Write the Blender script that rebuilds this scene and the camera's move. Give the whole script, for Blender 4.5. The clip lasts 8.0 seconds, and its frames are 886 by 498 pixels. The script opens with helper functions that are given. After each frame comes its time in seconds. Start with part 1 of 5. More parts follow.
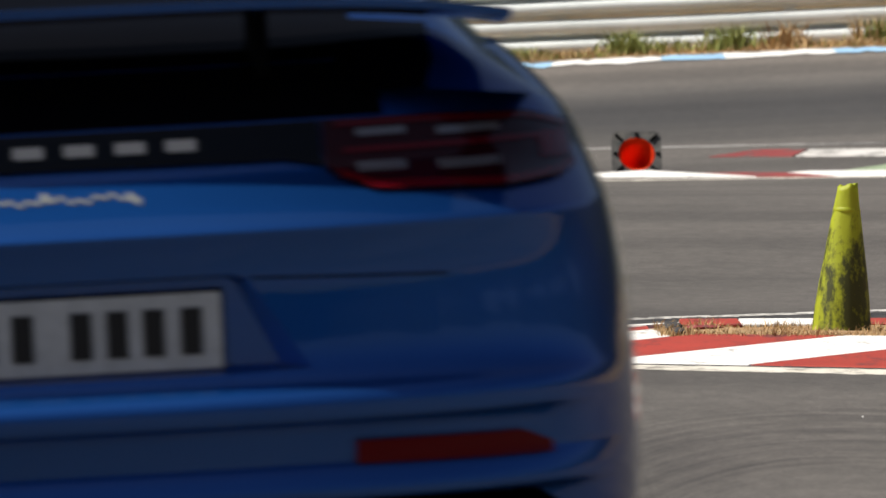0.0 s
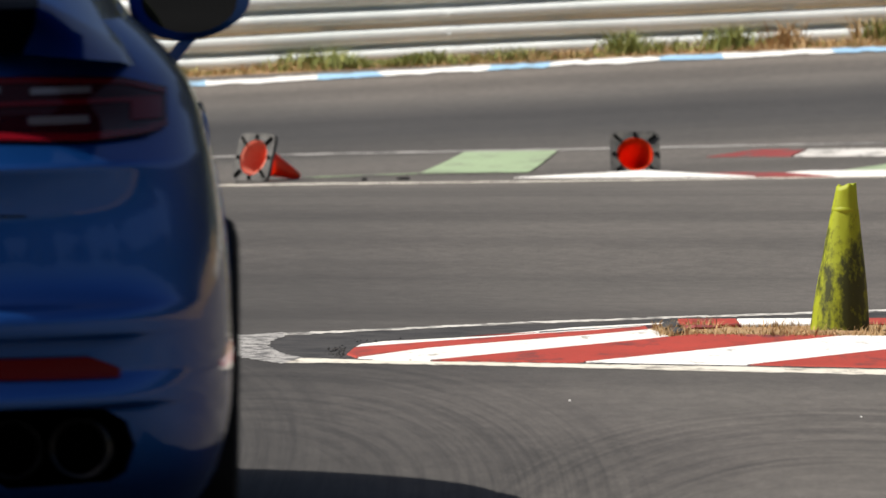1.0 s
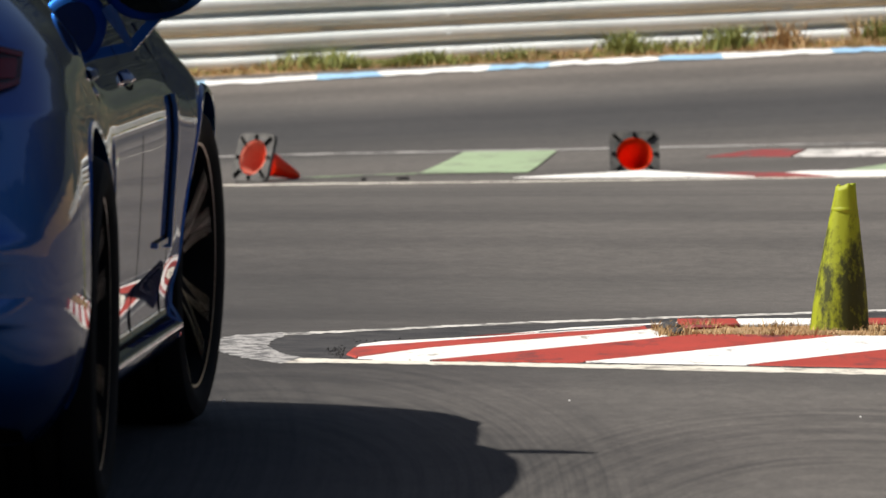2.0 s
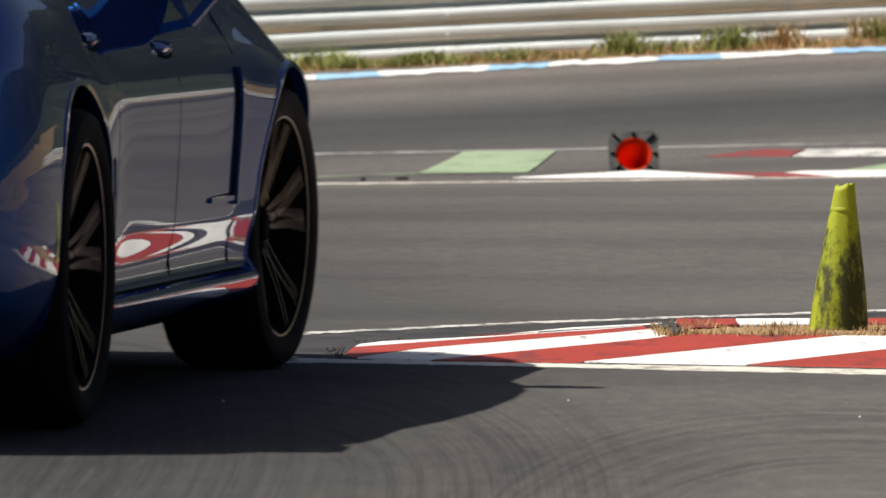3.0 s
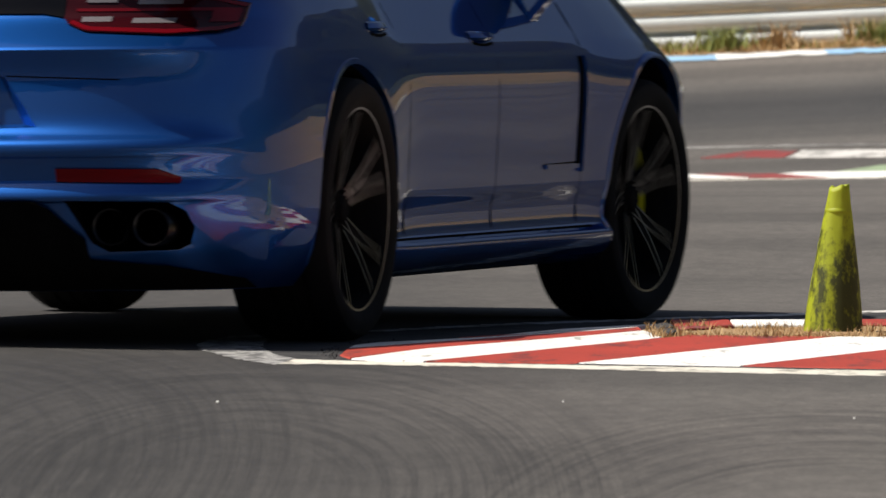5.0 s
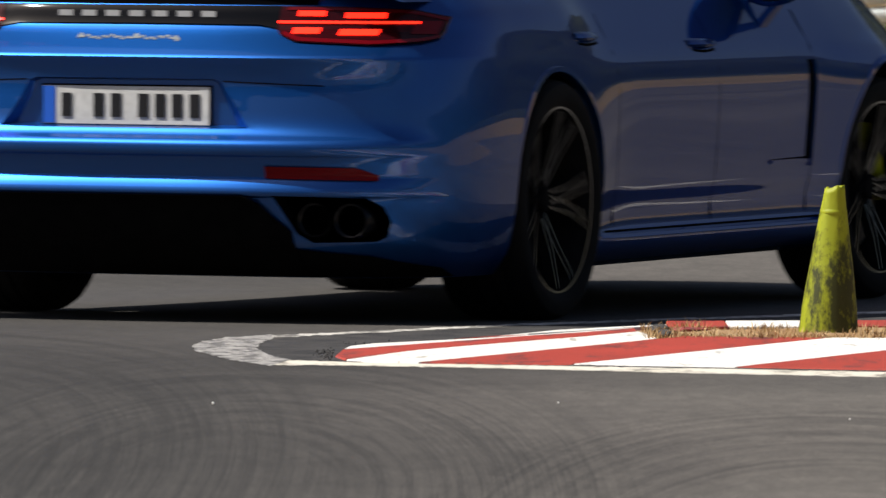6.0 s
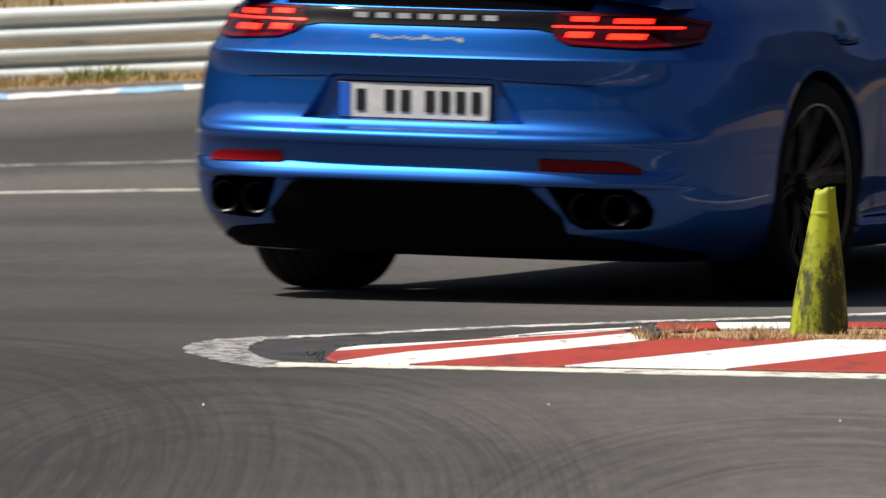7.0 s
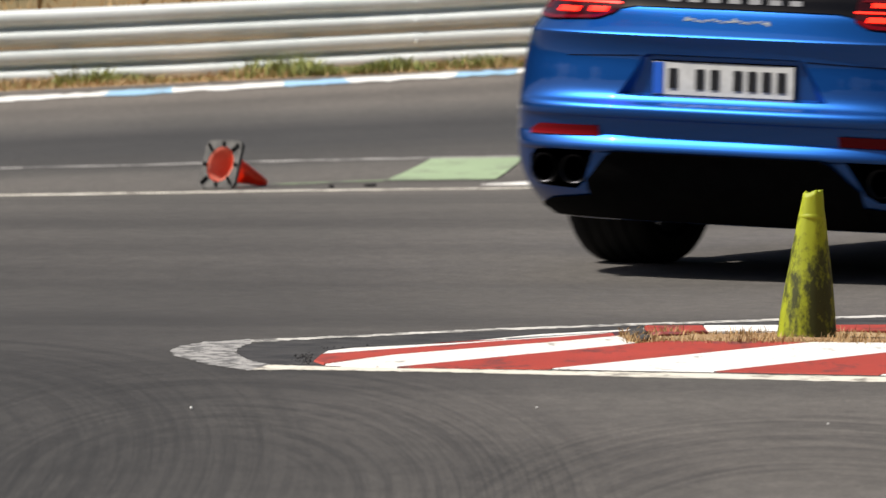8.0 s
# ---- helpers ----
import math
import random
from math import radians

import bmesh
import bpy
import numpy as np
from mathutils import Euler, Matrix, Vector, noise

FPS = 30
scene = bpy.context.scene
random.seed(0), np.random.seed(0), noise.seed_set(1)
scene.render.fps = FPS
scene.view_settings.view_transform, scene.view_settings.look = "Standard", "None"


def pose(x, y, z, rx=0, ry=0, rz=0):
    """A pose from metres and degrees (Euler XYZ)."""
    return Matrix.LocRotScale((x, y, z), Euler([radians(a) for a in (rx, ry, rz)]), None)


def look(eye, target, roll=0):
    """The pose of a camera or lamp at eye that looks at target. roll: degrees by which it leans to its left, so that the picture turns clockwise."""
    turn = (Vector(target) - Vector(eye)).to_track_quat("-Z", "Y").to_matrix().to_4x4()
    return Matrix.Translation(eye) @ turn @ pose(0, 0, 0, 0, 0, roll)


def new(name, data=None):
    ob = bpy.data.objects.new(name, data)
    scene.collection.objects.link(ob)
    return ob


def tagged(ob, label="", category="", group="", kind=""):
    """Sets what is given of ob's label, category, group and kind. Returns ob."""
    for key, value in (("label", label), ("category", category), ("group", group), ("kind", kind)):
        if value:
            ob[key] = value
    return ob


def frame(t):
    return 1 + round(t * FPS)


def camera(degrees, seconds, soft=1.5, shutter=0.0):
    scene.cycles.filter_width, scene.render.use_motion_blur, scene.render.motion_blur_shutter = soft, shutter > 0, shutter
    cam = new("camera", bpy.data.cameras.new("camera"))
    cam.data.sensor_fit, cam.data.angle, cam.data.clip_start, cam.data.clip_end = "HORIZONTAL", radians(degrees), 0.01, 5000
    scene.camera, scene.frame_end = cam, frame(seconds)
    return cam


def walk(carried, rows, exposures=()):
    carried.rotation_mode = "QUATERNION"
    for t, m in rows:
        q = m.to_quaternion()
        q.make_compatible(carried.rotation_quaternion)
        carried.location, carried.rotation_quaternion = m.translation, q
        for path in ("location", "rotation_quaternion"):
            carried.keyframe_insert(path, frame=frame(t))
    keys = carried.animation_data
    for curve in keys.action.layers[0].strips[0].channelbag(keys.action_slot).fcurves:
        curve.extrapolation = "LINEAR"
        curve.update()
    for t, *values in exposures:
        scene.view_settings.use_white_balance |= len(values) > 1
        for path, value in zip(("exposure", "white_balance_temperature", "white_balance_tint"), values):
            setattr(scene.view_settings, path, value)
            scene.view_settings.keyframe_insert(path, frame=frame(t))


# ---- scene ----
cam = camera(4.676, 8.0, 1.4, 0.6)
cam.data.dof.use_dof = True
cam.data.dof.focus_distance = 33.0
cam.data.dof.aperture_fstop = 23.0
EYE = (0.0, 0.0, 1.10)


def aim(right, up):
    """Pose of the tripod head, turned right and up by these angles in degrees."""
    return pose(*EYE, 90 - 1.686 + up, 0, -right)


walk(cam, [(0.0, aim(-0.009, 0.0)), (0.5, aim(-0.0045, 0.0)), (1.0, aim(-0.001, 0.0)), (1.5, aim(0, 0)),
           (3.0, aim(0.006, 0.0)), (3.5, aim(0.0075, 0.0015)), (4.0, aim(0.015, 0.002)), (5.5, aim(0.046, 0.009)),
           (6.0, aim(0.060, 0.012)), (6.5, aim(0.084, 0.0165)), (7.0, aim(0.110, 0.021)), (7.5, aim(0.143, 0.0285)),
           (8.0, aim(0.174, 0.036))],
     exposures=[(0.0, 0.35), (8.0, 0.35)])

# ---------------------------------------------------------------- light
SUN_EL, SUN_AZ = radians(50.9), radians(-95.5)          # from the left, a little behind the camera
sun_dir = Vector((math.sin(SUN_AZ) * math.cos(SUN_EL), math.cos(SUN_AZ) * math.cos(SUN_EL), math.sin(SUN_EL)))
world = bpy.data.worlds.new("sky")
scene.world = world
world.use_nodes = True
wn = world.node_tree.nodes
sky = wn.new("ShaderNodeTexSky")
sky.sky_type, sky.sun_disc = "NISHITA", False
sky.sun_elevation, sky.sun_rotation = SUN_EL, SUN_AZ
sky.air_density, sky.dust_density = 0.75, 3.6
world.node_tree.links.new(sky.outputs[0], wn["Background"].inputs[0])
wn["Background"].inputs[1].default_value = 0.053
sun = new("sun", bpy.data.lights.new("sun", "SUN"))
sun.data.energy, sun.data.angle, sun.data.color = 5.0, radians(0.53), (1.0, 0.95, 0.87)
sun.matrix_world = look(sun_dir * 200, (0, 0, 0))

# ---------------------------------------------------------------- materials


def base_mat(name, rough=0.6, metal=0.0, color=(0.5, 0.5, 0.5), **more):
    m = bpy.data.materials.new(name)
    m.use_nodes = True
    b = m.node_tree.nodes["Principled BSDF"]
    b.inputs["Base Color"].default_value = (*color, 1)
    b.inputs["Roughness"].default_value = rough
    b.inputs["Metallic"].default_value = metal
    for k, v in more.items():
        b.inputs[k.replace("_", " ")].default_value = v
    return m, m.node_tree.nodes, m.node_tree.links, b


def noise_node(n, l, coord, scale, detail=4.0, rough=0.6, stretch=None):
    t = n.new("ShaderNodeTexNoise")
    t.inputs["Scale"].default_value, t.inputs["Detail"].default_value, t.inputs["Roughness"].default_value = scale, detail, rough
    if stretch:
        mp = n.new("ShaderNodeMapping")
        mp.inputs["Scale"].default_value = stretch
        l.new(coord, mp.inputs[0])
        coord = mp.outputs[0]
    l.new(coord, t.inputs["Vector"])
    return t.outputs["Fac"]


def ramp(n, l, fac, stops):
    r = n.new("ShaderNodeValToRGB")
    e = r.color_ramp.elements
    while len(e) < len(stops):
        e.new(0.5)
    for el, (p, c) in zip(e, stops):
        el.position, el.color = p, (*c, 1) if len(c) == 3 else c
    l.new(fac, r.inputs[0])
    return r.outputs[0]


def mix(n, l, fac, a, b, mode="MIX"):
    m = n.new("ShaderNodeMix")
    m.data_type, m.blend_type = "RGBA", mode
    for sock, v in ((m.inputs[0], fac), (m.inputs[6], a), (m.inputs[7], b)):
        if isinstance(v, (int, float)):
            sock.default_value = v
        elif isinstance(v, tuple):
            sock.default_value = (*v, 1)
        else:
            l.new(v, sock)
    return m.outputs[2]


def math_node(n, l, op, a, b=None):
    m = n.new("ShaderNodeMath")
    m.operation = op
    for sock, v in zip(m.inputs, (a, b)):
        if v is None:
            continue
        if isinstance(v, (int, float)):
            sock.default_value = v
        else:
            l.new(v, sock)
    return m.outputs[0]


def bump(n, l, b, height, strength, dist=0.01):
    bp = n.new("ShaderNodeBump")
    bp.inputs["Strength"].default_value, bp.inputs["Distance"].default_value = strength, dist
    l.new(height, bp.inputs["Height"])
    l.new(bp.outputs[0], b.inputs["Normal"])


def worn(name, c1, c2, scale, rough=0.6, metal=0.0, grain=60.0, bump_s=0.2, bump_d=0.003, **more):
    """A surface of two colours in blotches, with fine grain over them."""
    m, n, l, b = base_mat(name, rough, metal, **more)
    co = n.new("ShaderNodeTexCoord").outputs["Object"]
    big = noise_node(n, l, co, scale, 6)
    fine = noise_node(n, l, co, grain, 3)
    col = mix(n, l, ramp(n, l, big, [(0.38, (0, 0, 0)), (0.62, (1, 1, 1))]), c1, c2)
    col = mix(n, l, 0.25, col, fine, "OVERLAY")
    l.new(col, b.inputs["Base Color"])
    bump(n, l, b, fine, bump_s, bump_d)
    return m


def asphalt_mat():
    m, n, l, b = base_mat("asphalt", 0.85)
    co = n.new("ShaderNodeTexCoord").outputs["Object"]
    patch = noise_node(n, l, co, 0.35, 4, 0.6, (1, 0.35, 1))
    grain = noise_node(n, l, co, 90, 4, 0.75)
    grit = noise_node(n, l, co, 14, 8, 0.8, (1, 0.35, 1))
    col = ramp(n, l, patch, [(0.3, (0.068, 0.064, 0.060)), (0.7, (0.100, 0.093, 0.086))])
    # lanes of rubber laid across the far track, wandering a little
    sep = n.new("ShaderNodeSeparateXYZ")
    l.new(co, sep.inputs[0])
    y = math_node(n, l, "ADD", sep.outputs[1], math_node(n, l, "MULTIPLY", sep.outputs[0], -0.10))
    lane = n.new("ShaderNodeTexNoise")
    lane.noise_dimensions = "2D"
    lane.inputs["Scale"].default_value, lane.inputs["Detail"].default_value = 1.0, 3.0
    vec = n.new("ShaderNodeCombineXYZ")
    l.new(math_node(n, l, "MULTIPLY", y, 0.42), vec.inputs[0])
    l.new(math_node(n, l, "MULTIPLY", sep.outputs[0], 0.03), vec.inputs[1])
    l.new(vec.outputs[0], lane.inputs["Vector"])
    streak = ramp(n, l, lane.outputs["Fac"], [(0.33, (0.58, 0.58, 0.59)), (0.58, (1.0, 1.0, 1.0))])
    col = mix(n, l, 0.75, col, streak, "MULTIPLY")
    # one broad dark band across the asphalt before the far edge
    d = math_node(n, l, "ABSOLUTE", math_node(n, l, "SUBTRACT", y, 84.8))
    band = ramp(n, l, math_node(n, l, "DIVIDE", d, 5.0), [(0.20, (0.42, 0.43, 0.46)), (0.60, (1.0, 0.99, 0.98)), (0.95, (1.12, 1.09, 1.06))])
    col = mix(n, l, 1.0, col, band, "MULTIPLY")
    # paler asphalt towards the far edge
    far_pale = n.new("ShaderNodeMapRange")
    far_pale.interpolation_type = "SMOOTHSTEP"
    l.new(y, far_pale.inputs[0])
    far_pale.inputs[1].default_value, far_pale.inputs[2].default_value = 86.0, 91.0
    col = mix(n, l, far_pale.outputs[0], col, mix(n, l, 1.0, col, (1.45, 1.40, 1.34), "MULTIPLY"))
    # tyre arcs of cars that swing round the island
    for cx, cy, r0, r1, f in ((-0.42, 22.3, 0.10, 0.95, 36.0), (-1.3, 23.0, 0.30, 1.20, 28.0), (0.9, 18.6, 0.55, 1.05, 44.0)):
        dx = math_node(n, l, "SUBTRACT", sep.outputs[0], cx)
        dy = math_node(n, l, "DIVIDE", math_node(n, l, "SUBTRACT", sep.outputs[1], cy), 7.0)
        r = math_node(n, l, "SQRT", math_node(n, l, "ADD", math_node(n, l, "MULTIPLY", dx, dx), math_node(n, l, "MULTIPLY", dy, dy)))
        rn = n.new("ShaderNodeTexNoise")
        rn.noise_dimensions = "2D"
        rn.inputs["Scale"].default_value, rn.inputs["Detail"].default_value, rn.inputs["Roughness"].default_value = 1.0, 7.0, 0.78
        v2 = n.new("ShaderNodeCombineXYZ")
        l.new(math_node(n, l, "MULTIPLY", r, f), v2.inputs[0])
        l.new(math_node(n, l, "MULTIPLY", math_node(n, l, "ARCTAN2", dy, dx), 0.9), v2.inputs[1])
        l.new(v2.outputs[0], rn.inputs["Vector"])
        arcs = ramp(n, l, rn.outputs["Fac"], [(0.40, (0.50, 0.50, 0.51)), (0.57, (1.03, 1.03, 1.02))])
        inside = n.new("ShaderNodeMapRange")
        inside.interpolation_type = "SMOOTHSTEP"
        l.new(math_node(n, l, "ABSOLUTE", math_node(n, l, "SUBTRACT", r, (r0 + r1) / 2)), inside.inputs[0])
        inside.inputs[1].default_value, inside.inputs[2].default_value = (r1 - r0) / 2, (r1 - r0) / 4
        inside.inputs[3].default_value, inside.inputs[4].default_value = 0.0, 0.8
        col = mix(n, l, inside.outputs[0], col, mix(n, l, 1.0, col, arcs, "MULTIPLY"))
    # rubbered-in ground where the cars turn
    turn = n.new("ShaderNodeMapRange")
    turn.interpolation_type = "SMOOTHSTEP"
    l.new(math_node(n, l, "ADD", sep.outputs[0], math_node(n, l, "MULTIPLY", patch, 0.6)), turn.inputs[0])
    turn.inputs[1].default_value, turn.inputs[2].default_value = 1.5, -0.7
    turn.inputs[3].default_value, turn.inputs[4].default_value = 0.0, 1.0
    near = n.new("ShaderNodeMapRange")
    near.interpolation_type = "SMOOTHSTEP"
    l.new(sep.outputs[1], near.inputs[0])
    near.inputs[1].default_value, near.inputs[2].default_value = 54.0, 28.0
    near.inputs[3].default_value, near.inputs[4].default_value = 0.0, 1.0
    col = mix(n, l, math_node(n, l, "MULTIPLY", turn.outputs[0], near.outputs[0]), col, mix(n, l, 1.0, col, (0.41, 0.42, 0.44), "MULTIPLY"))
    col = mix(n, l, 0.65, col, ramp(n, l, grain, [(0.3, (0.2, 0.2, 0.2)), (0.7, (0.8, 0.8, 0.8))]), "OVERLAY")
    col = mix(n, l, 0.45, col, ramp(n, l, grit, [(0.35, (0.25, 0.25, 0.25)), (0.65, (0.75, 0.75, 0.75))]), "OVERLAY")
    l.new(col, b.inputs["Base Color"])
    bump(n, l, b, grain, 0.5, 0.004)
    return m


def paint_mat():
    m, n, l, b = base_mat("blue_car_paint", 0.41, 0.90, (0.012, 0.095, 0.42), Specular_IOR_Level=0.1, Coat_Weight=1.0, Coat_IOR=1.5, Coat_Roughness=0.02, Specular_Tint=(0.05, 0.10, 0.15, 1.0))
    co = n.new("ShaderNodeTexCoord").outputs["Object"]
    fl = noise_node(n, l, co, 900, 2)
    dust = noise_node(n, l, co, 2.5, 6)
    col = mix(n, l, fl, (0.010, 0.077, 0.31), (0.018, 0.126, 0.47))
    l.new(col, b.inputs["Base Color"])
    l.new(math_node(n, l, "MULTIPLY", dust, 0.014), b.inputs["Coat Roughness"])
    return m


def yellow_mat():
    m, n, l, b = base_mat("worn_yellow_plastic", 0.55)
    co = n.new("ShaderNodeTexCoord").outputs["Object"]
    sep = n.new("ShaderNodeSeparateXYZ")
    l.new(co, sep.inputs[0])
    scuff = noise_node(n, l, co, 34, 7, 0.72, (1, 1, 0.7))
    soft = noise_node(n, l, co, 9, 3, 0.5, (1, 1, 0.30))
    streak = noise_node(n, l, co, 34, 5, 0.7, (1, 1, 0.10))
    # grime thick at the middle of its height, rubbed off lower down, little near the tip
    belt = ramp(n, l, sep.outputs[2], [(0.0, (0.66, 0.66, 0.66)), (0.05, (0.54, 0.54, 0.54)), (0.13, (0.68, 0.68, 0.68)), (0.20, (0.60, 0.60, 0.60)), (0.26, (0.42, 0.42, 0.42)), (0.34, (0.18, 0.18, 0.18))])
    side = math_node(n, l, "MULTIPLY", sep.outputs[0], 0.3)
    sum_ = math_node(n, l, "ADD", belt, side)
    for tex, amount in ((soft, 1.3), (scuff, 1.9), (streak, 0.9)):
        sum_ = math_node(n, l, "ADD", sum_, math_node(n, l, "MULTIPLY", math_node(n, l, "SUBTRACT", tex, 0.5), amount))
    dirt = ramp(n, l, sum_, [(0.34, (0, 0, 0)), (0.76, (1, 1, 1))])
    tone = mix(n, l, noise_node(n, l, co, 6, 3), (0.33, 0.38, 0.010), (0.45, 0.50, 0.02))
    grime = mix(n, l, scuff, (0.003, 0.004, 0.0015), (0.050, 0.054, 0.014))
    col = mix(n, l, math_node(n, l, "MULTIPLY", dirt, 0.93), tone, grime)
    l.new(col, b.inputs["Base Color"])
    bump(n, l, b, scuff, 0.4, 0.006)
    return m


def noise_vec(n, l, coord, scale):
    t = n.new("ShaderNodeTexNoise")
    t.inputs["Scale"].default_value = scale
    l.new(coord, t.inputs["Vector"])
    return t.outputs["Color"]


def worn_paint(name, color, under, cover=0.42, scale=9.0):
    """Road paint rubbed thin, with the surface under it showing through."""
    m, n, l, b = base_mat(name, 0.6)
    co = n.new("ShaderNodeTexCoord").outputs["Object"]
    rub = noise_node(n, l, co, scale, 8, 0.72, (1, 0.4, 1))
    fine = noise_node(n, l, co, 70, 4, 0.7)
    worn_f = ramp(n, l, rub, [(cover - 0.05, (1, 1, 1)), (cover + 0.03, (0, 0, 0))])
    tone = mix(n, l, 0.3, color, fine, "OVERLAY")
    # broad fading, and hairline cracks in places
    tone = mix(n, l, 0.22, tone, ramp(n, l, noise_node(n, l, co, scale * 0.35, 5), [(0.3, (0.25, 0.25, 0.25)), (0.7, (0.75, 0.75, 0.75))]), "OVERLAY")
    col = mix(n, l, worn_f, tone, under)
    vor = n.new("ShaderNodeTexVoronoi")
    vor.feature = "DISTANCE_TO_EDGE"
    vor.inputs["Scale"].default_value = scale * 0.9
    wob = n.new("ShaderNodeVectorMath")
    wob.operation = "MULTIPLY_ADD"
    l.new(noise_vec(n, l, co, scale * 2.5), wob.inputs[0])
    wob.inputs[1].default_value = (0.12, 0.25, 0.0)
    l.new(co, wob.inputs[2])
    l.new(wob.outputs[0], vor.inputs["Vector"])
    crack = ramp(n, l, vor.outputs["Distance"], [(0.0, (1, 1, 1)), (0.035, (0, 0, 0))])
    where = ramp(n, l, noise_node(n, l, co, scale * 0.5, 3), [(0.50, (0, 0, 0)), (0.60, (0.75, 0.75, 0.75))])
    col = mix(n, l, math_node(n, l, "MULTIPLY", crack, where), col, mix(n, l, 0.5, under, (0.05, 0.045, 0.04)))
    l.new(col, b.inputs["Base Color"])
    bump(n, l, b, fine, 0.25, 0.003)
    return m


ASPHALT = asphalt_mat()
PAINT = paint_mat()
YELLOW = yellow_mat()
DARK_ASPHALT = worn("dark_asphalt", (0.010, 0.010, 0.012), (0.046, 0.044, 0.043), 8, 0.85, grain=45, bump_s=0.8, bump_d=0.006)
EARTH = worn("dry_earth", (0.30, 0.18, 0.085), (0.38, 0.26, 0.14), 1.5, 0.95, grain=25, bump_s=0.6, bump_d=0.02)
WHITE_LINE = worn_paint("white_line_paint", (0.70, 0.66, 0.57), (0.20, 0.18, 0.15), 0.44)
RUBBED_LINE = worn_paint("rubbed_white_paint", (0.37, 0.36, 0.345), (0.10, 0.098, 0.094), 0.50, 20)
FAR_LINE = worn_paint("grey_line_paint", (0.30, 0.29, 0.275), (0.11, 0.105, 0.10), 0.46, 3)
KERB_RED = worn_paint("red_kerb_paint", (0.36, 0.040, 0.022), (0.16, 0.032, 0.025), 0.43, 7)
KERB_SCUFFED = worn_paint("scuffed_white_paint", (0.78, 0.76, 0.72), (0.36, 0.34, 0.30), 0.40, 14)
FADED_LINE = worn_paint("faded_white_paint", (0.58, 0.56, 0.52), (0.13, 0.125, 0.115), 0.46, 9)
KERB_WHITE = worn_paint("white_kerb_paint", (0.82, 0.81, 0.78), (0.36, 0.34, 0.32), 0.385, 9)
FAR_WHITE = worn_paint("faded_far_white", (0.60, 0.58, 0.55), (0.26, 0.25, 0.235), 0.46, 5)
FAR_RED = worn_paint("faded_red_paint", (0.22, 0.038, 0.034), (0.12, 0.07, 0.065), 0.44, 3)
GREEN_PAINT = worn_paint("pale_green_paint", (0.29, 0.38, 0.23), (0.21, 0.25, 0.17), 0.44, 3)
FAINT_GREEN = worn_paint("faint_green_paint", (0.17, 0.21, 0.13), (0.10, 0.105, 0.085), 0.54, 5)
BLUE_LINE = worn_paint("pale_blue_paint", (0.30, 0.52, 0.74), (0.30, 0.32, 0.34), 0.38, 4)
DRY_BANK = worn("dry_bank", (0.21, 0.135, 0.060), (0.14, 0.110, 0.045), 0.35, 0.95, grain=9, bump_s=0.6, bump_d=0.05)
MEADOW = worn("rough_meadow", (0.045, 0.060, 0.020), (0.085, 0.090, 0.035), 0.3, 0.95, grain=12, bump_s=0.6, bump_d=0.05)
# added woods out of view, kept dark for the reflections in the car
WOODS = worn("unseen_dark_woods", (0.008, 0.014, 0.006), (0.024, 0.034, 0.013), 0.12, 0.95, grain=1.5, bump_s=0.8, bump_d=1.0)
STEEL = worn("galvanised_steel", (0.70, 0.75, 0.74), (0.82, 0.86, 0.85), 1.2, 0.32, 0.0, grain=18, bump_s=0.10)
ORANGE = worn("orange_plastic", (0.78, 0.055, 0.010), (0.86, 0.085, 0.018), 8, 0.42)
# paler copy of the orange: sunlight inside one cone, put into the colour
LIT_ORANGE = worn("sunlit_orange", (0.90, 0.34, 0.24), (0.94, 0.42, 0.31), 8, 0.5)
RUBBER_BASE = worn("grey_rubber", (0.05, 0.05, 0.05), (0.12, 0.115, 0.105), 9, 0.85)
GREY_BASE = worn("pale_grey_rubber", (0.065, 0.064, 0.062), (0.125, 0.12, 0.115), 9, 0.85)
TYRE = worn("tyre_rubber", (0.005, 0.005, 0.0055), (0.010, 0.010, 0.010), 12, 0.85, Specular_IOR_Level=0.2)
BLACK = worn("black_plastic", (0.002, 0.002, 0.0022), (0.0035, 0.0035, 0.0035), 20, 0.85, Specular_IOR_Level=0.05)
GLOSS_BLACK = base_mat("gloss_black", 0.06, 0, (0.003, 0.003, 0.004), Specular_IOR_Level=0.3)[0]
GLASS = base_mat("tinted_glass", 0.02, 0, (0.002, 0.003, 0.004), Specular_IOR_Level=0.22)[0]
REAR_GLASS = base_mat("dark_rear_glass", 0.08, 0, (0.002, 0.002, 0.0025), Specular_IOR_Level=0.05)[0]
RIM = worn("grey_alloy", (0.009, 0.009, 0.010), (0.014, 0.014, 0.014), 20, 0.8, 0.0, bump_s=0.02, Specular_IOR_Level=0.02)
CUT_RIM = worn("machined_alloy", (0.26, 0.26, 0.265), (0.33, 0.33, 0.33), 20, 0.30, 1.0, bump_s=0.02)
DISC = worn("brake_iron", (0.13, 0.10, 0.075), (0.20, 0.16, 0.12), 20, 0.65, 0.1)
CALIPER = base_mat("acid_yellow_paint", 0.35, 0, (0.52, 0.52, 0.01))[0]
CHROME = base_mat("bright_silver", 0.25, 0.35, (0.62, 0.62, 0.63))[0]
SCRIPT_METAL = base_mat("brushed_silver", 0.35, 0.6, (0.34, 0.36, 0.36))[0]
DARK_CHROME = base_mat("dark_chrome", 0.30, 1.0, (0.030, 0.030, 0.033))[0]
LAMP_RED = base_mat("smoked_red_lens", 0.10, 0, (0.12, 0.003, 0.007), Specular_IOR_Level=0.4)[0]
LAMP_DARK = base_mat("smoked_lens", 0.12, 0, (0.030, 0.003, 0.005), Specular_IOR_Level=0.3)[0]
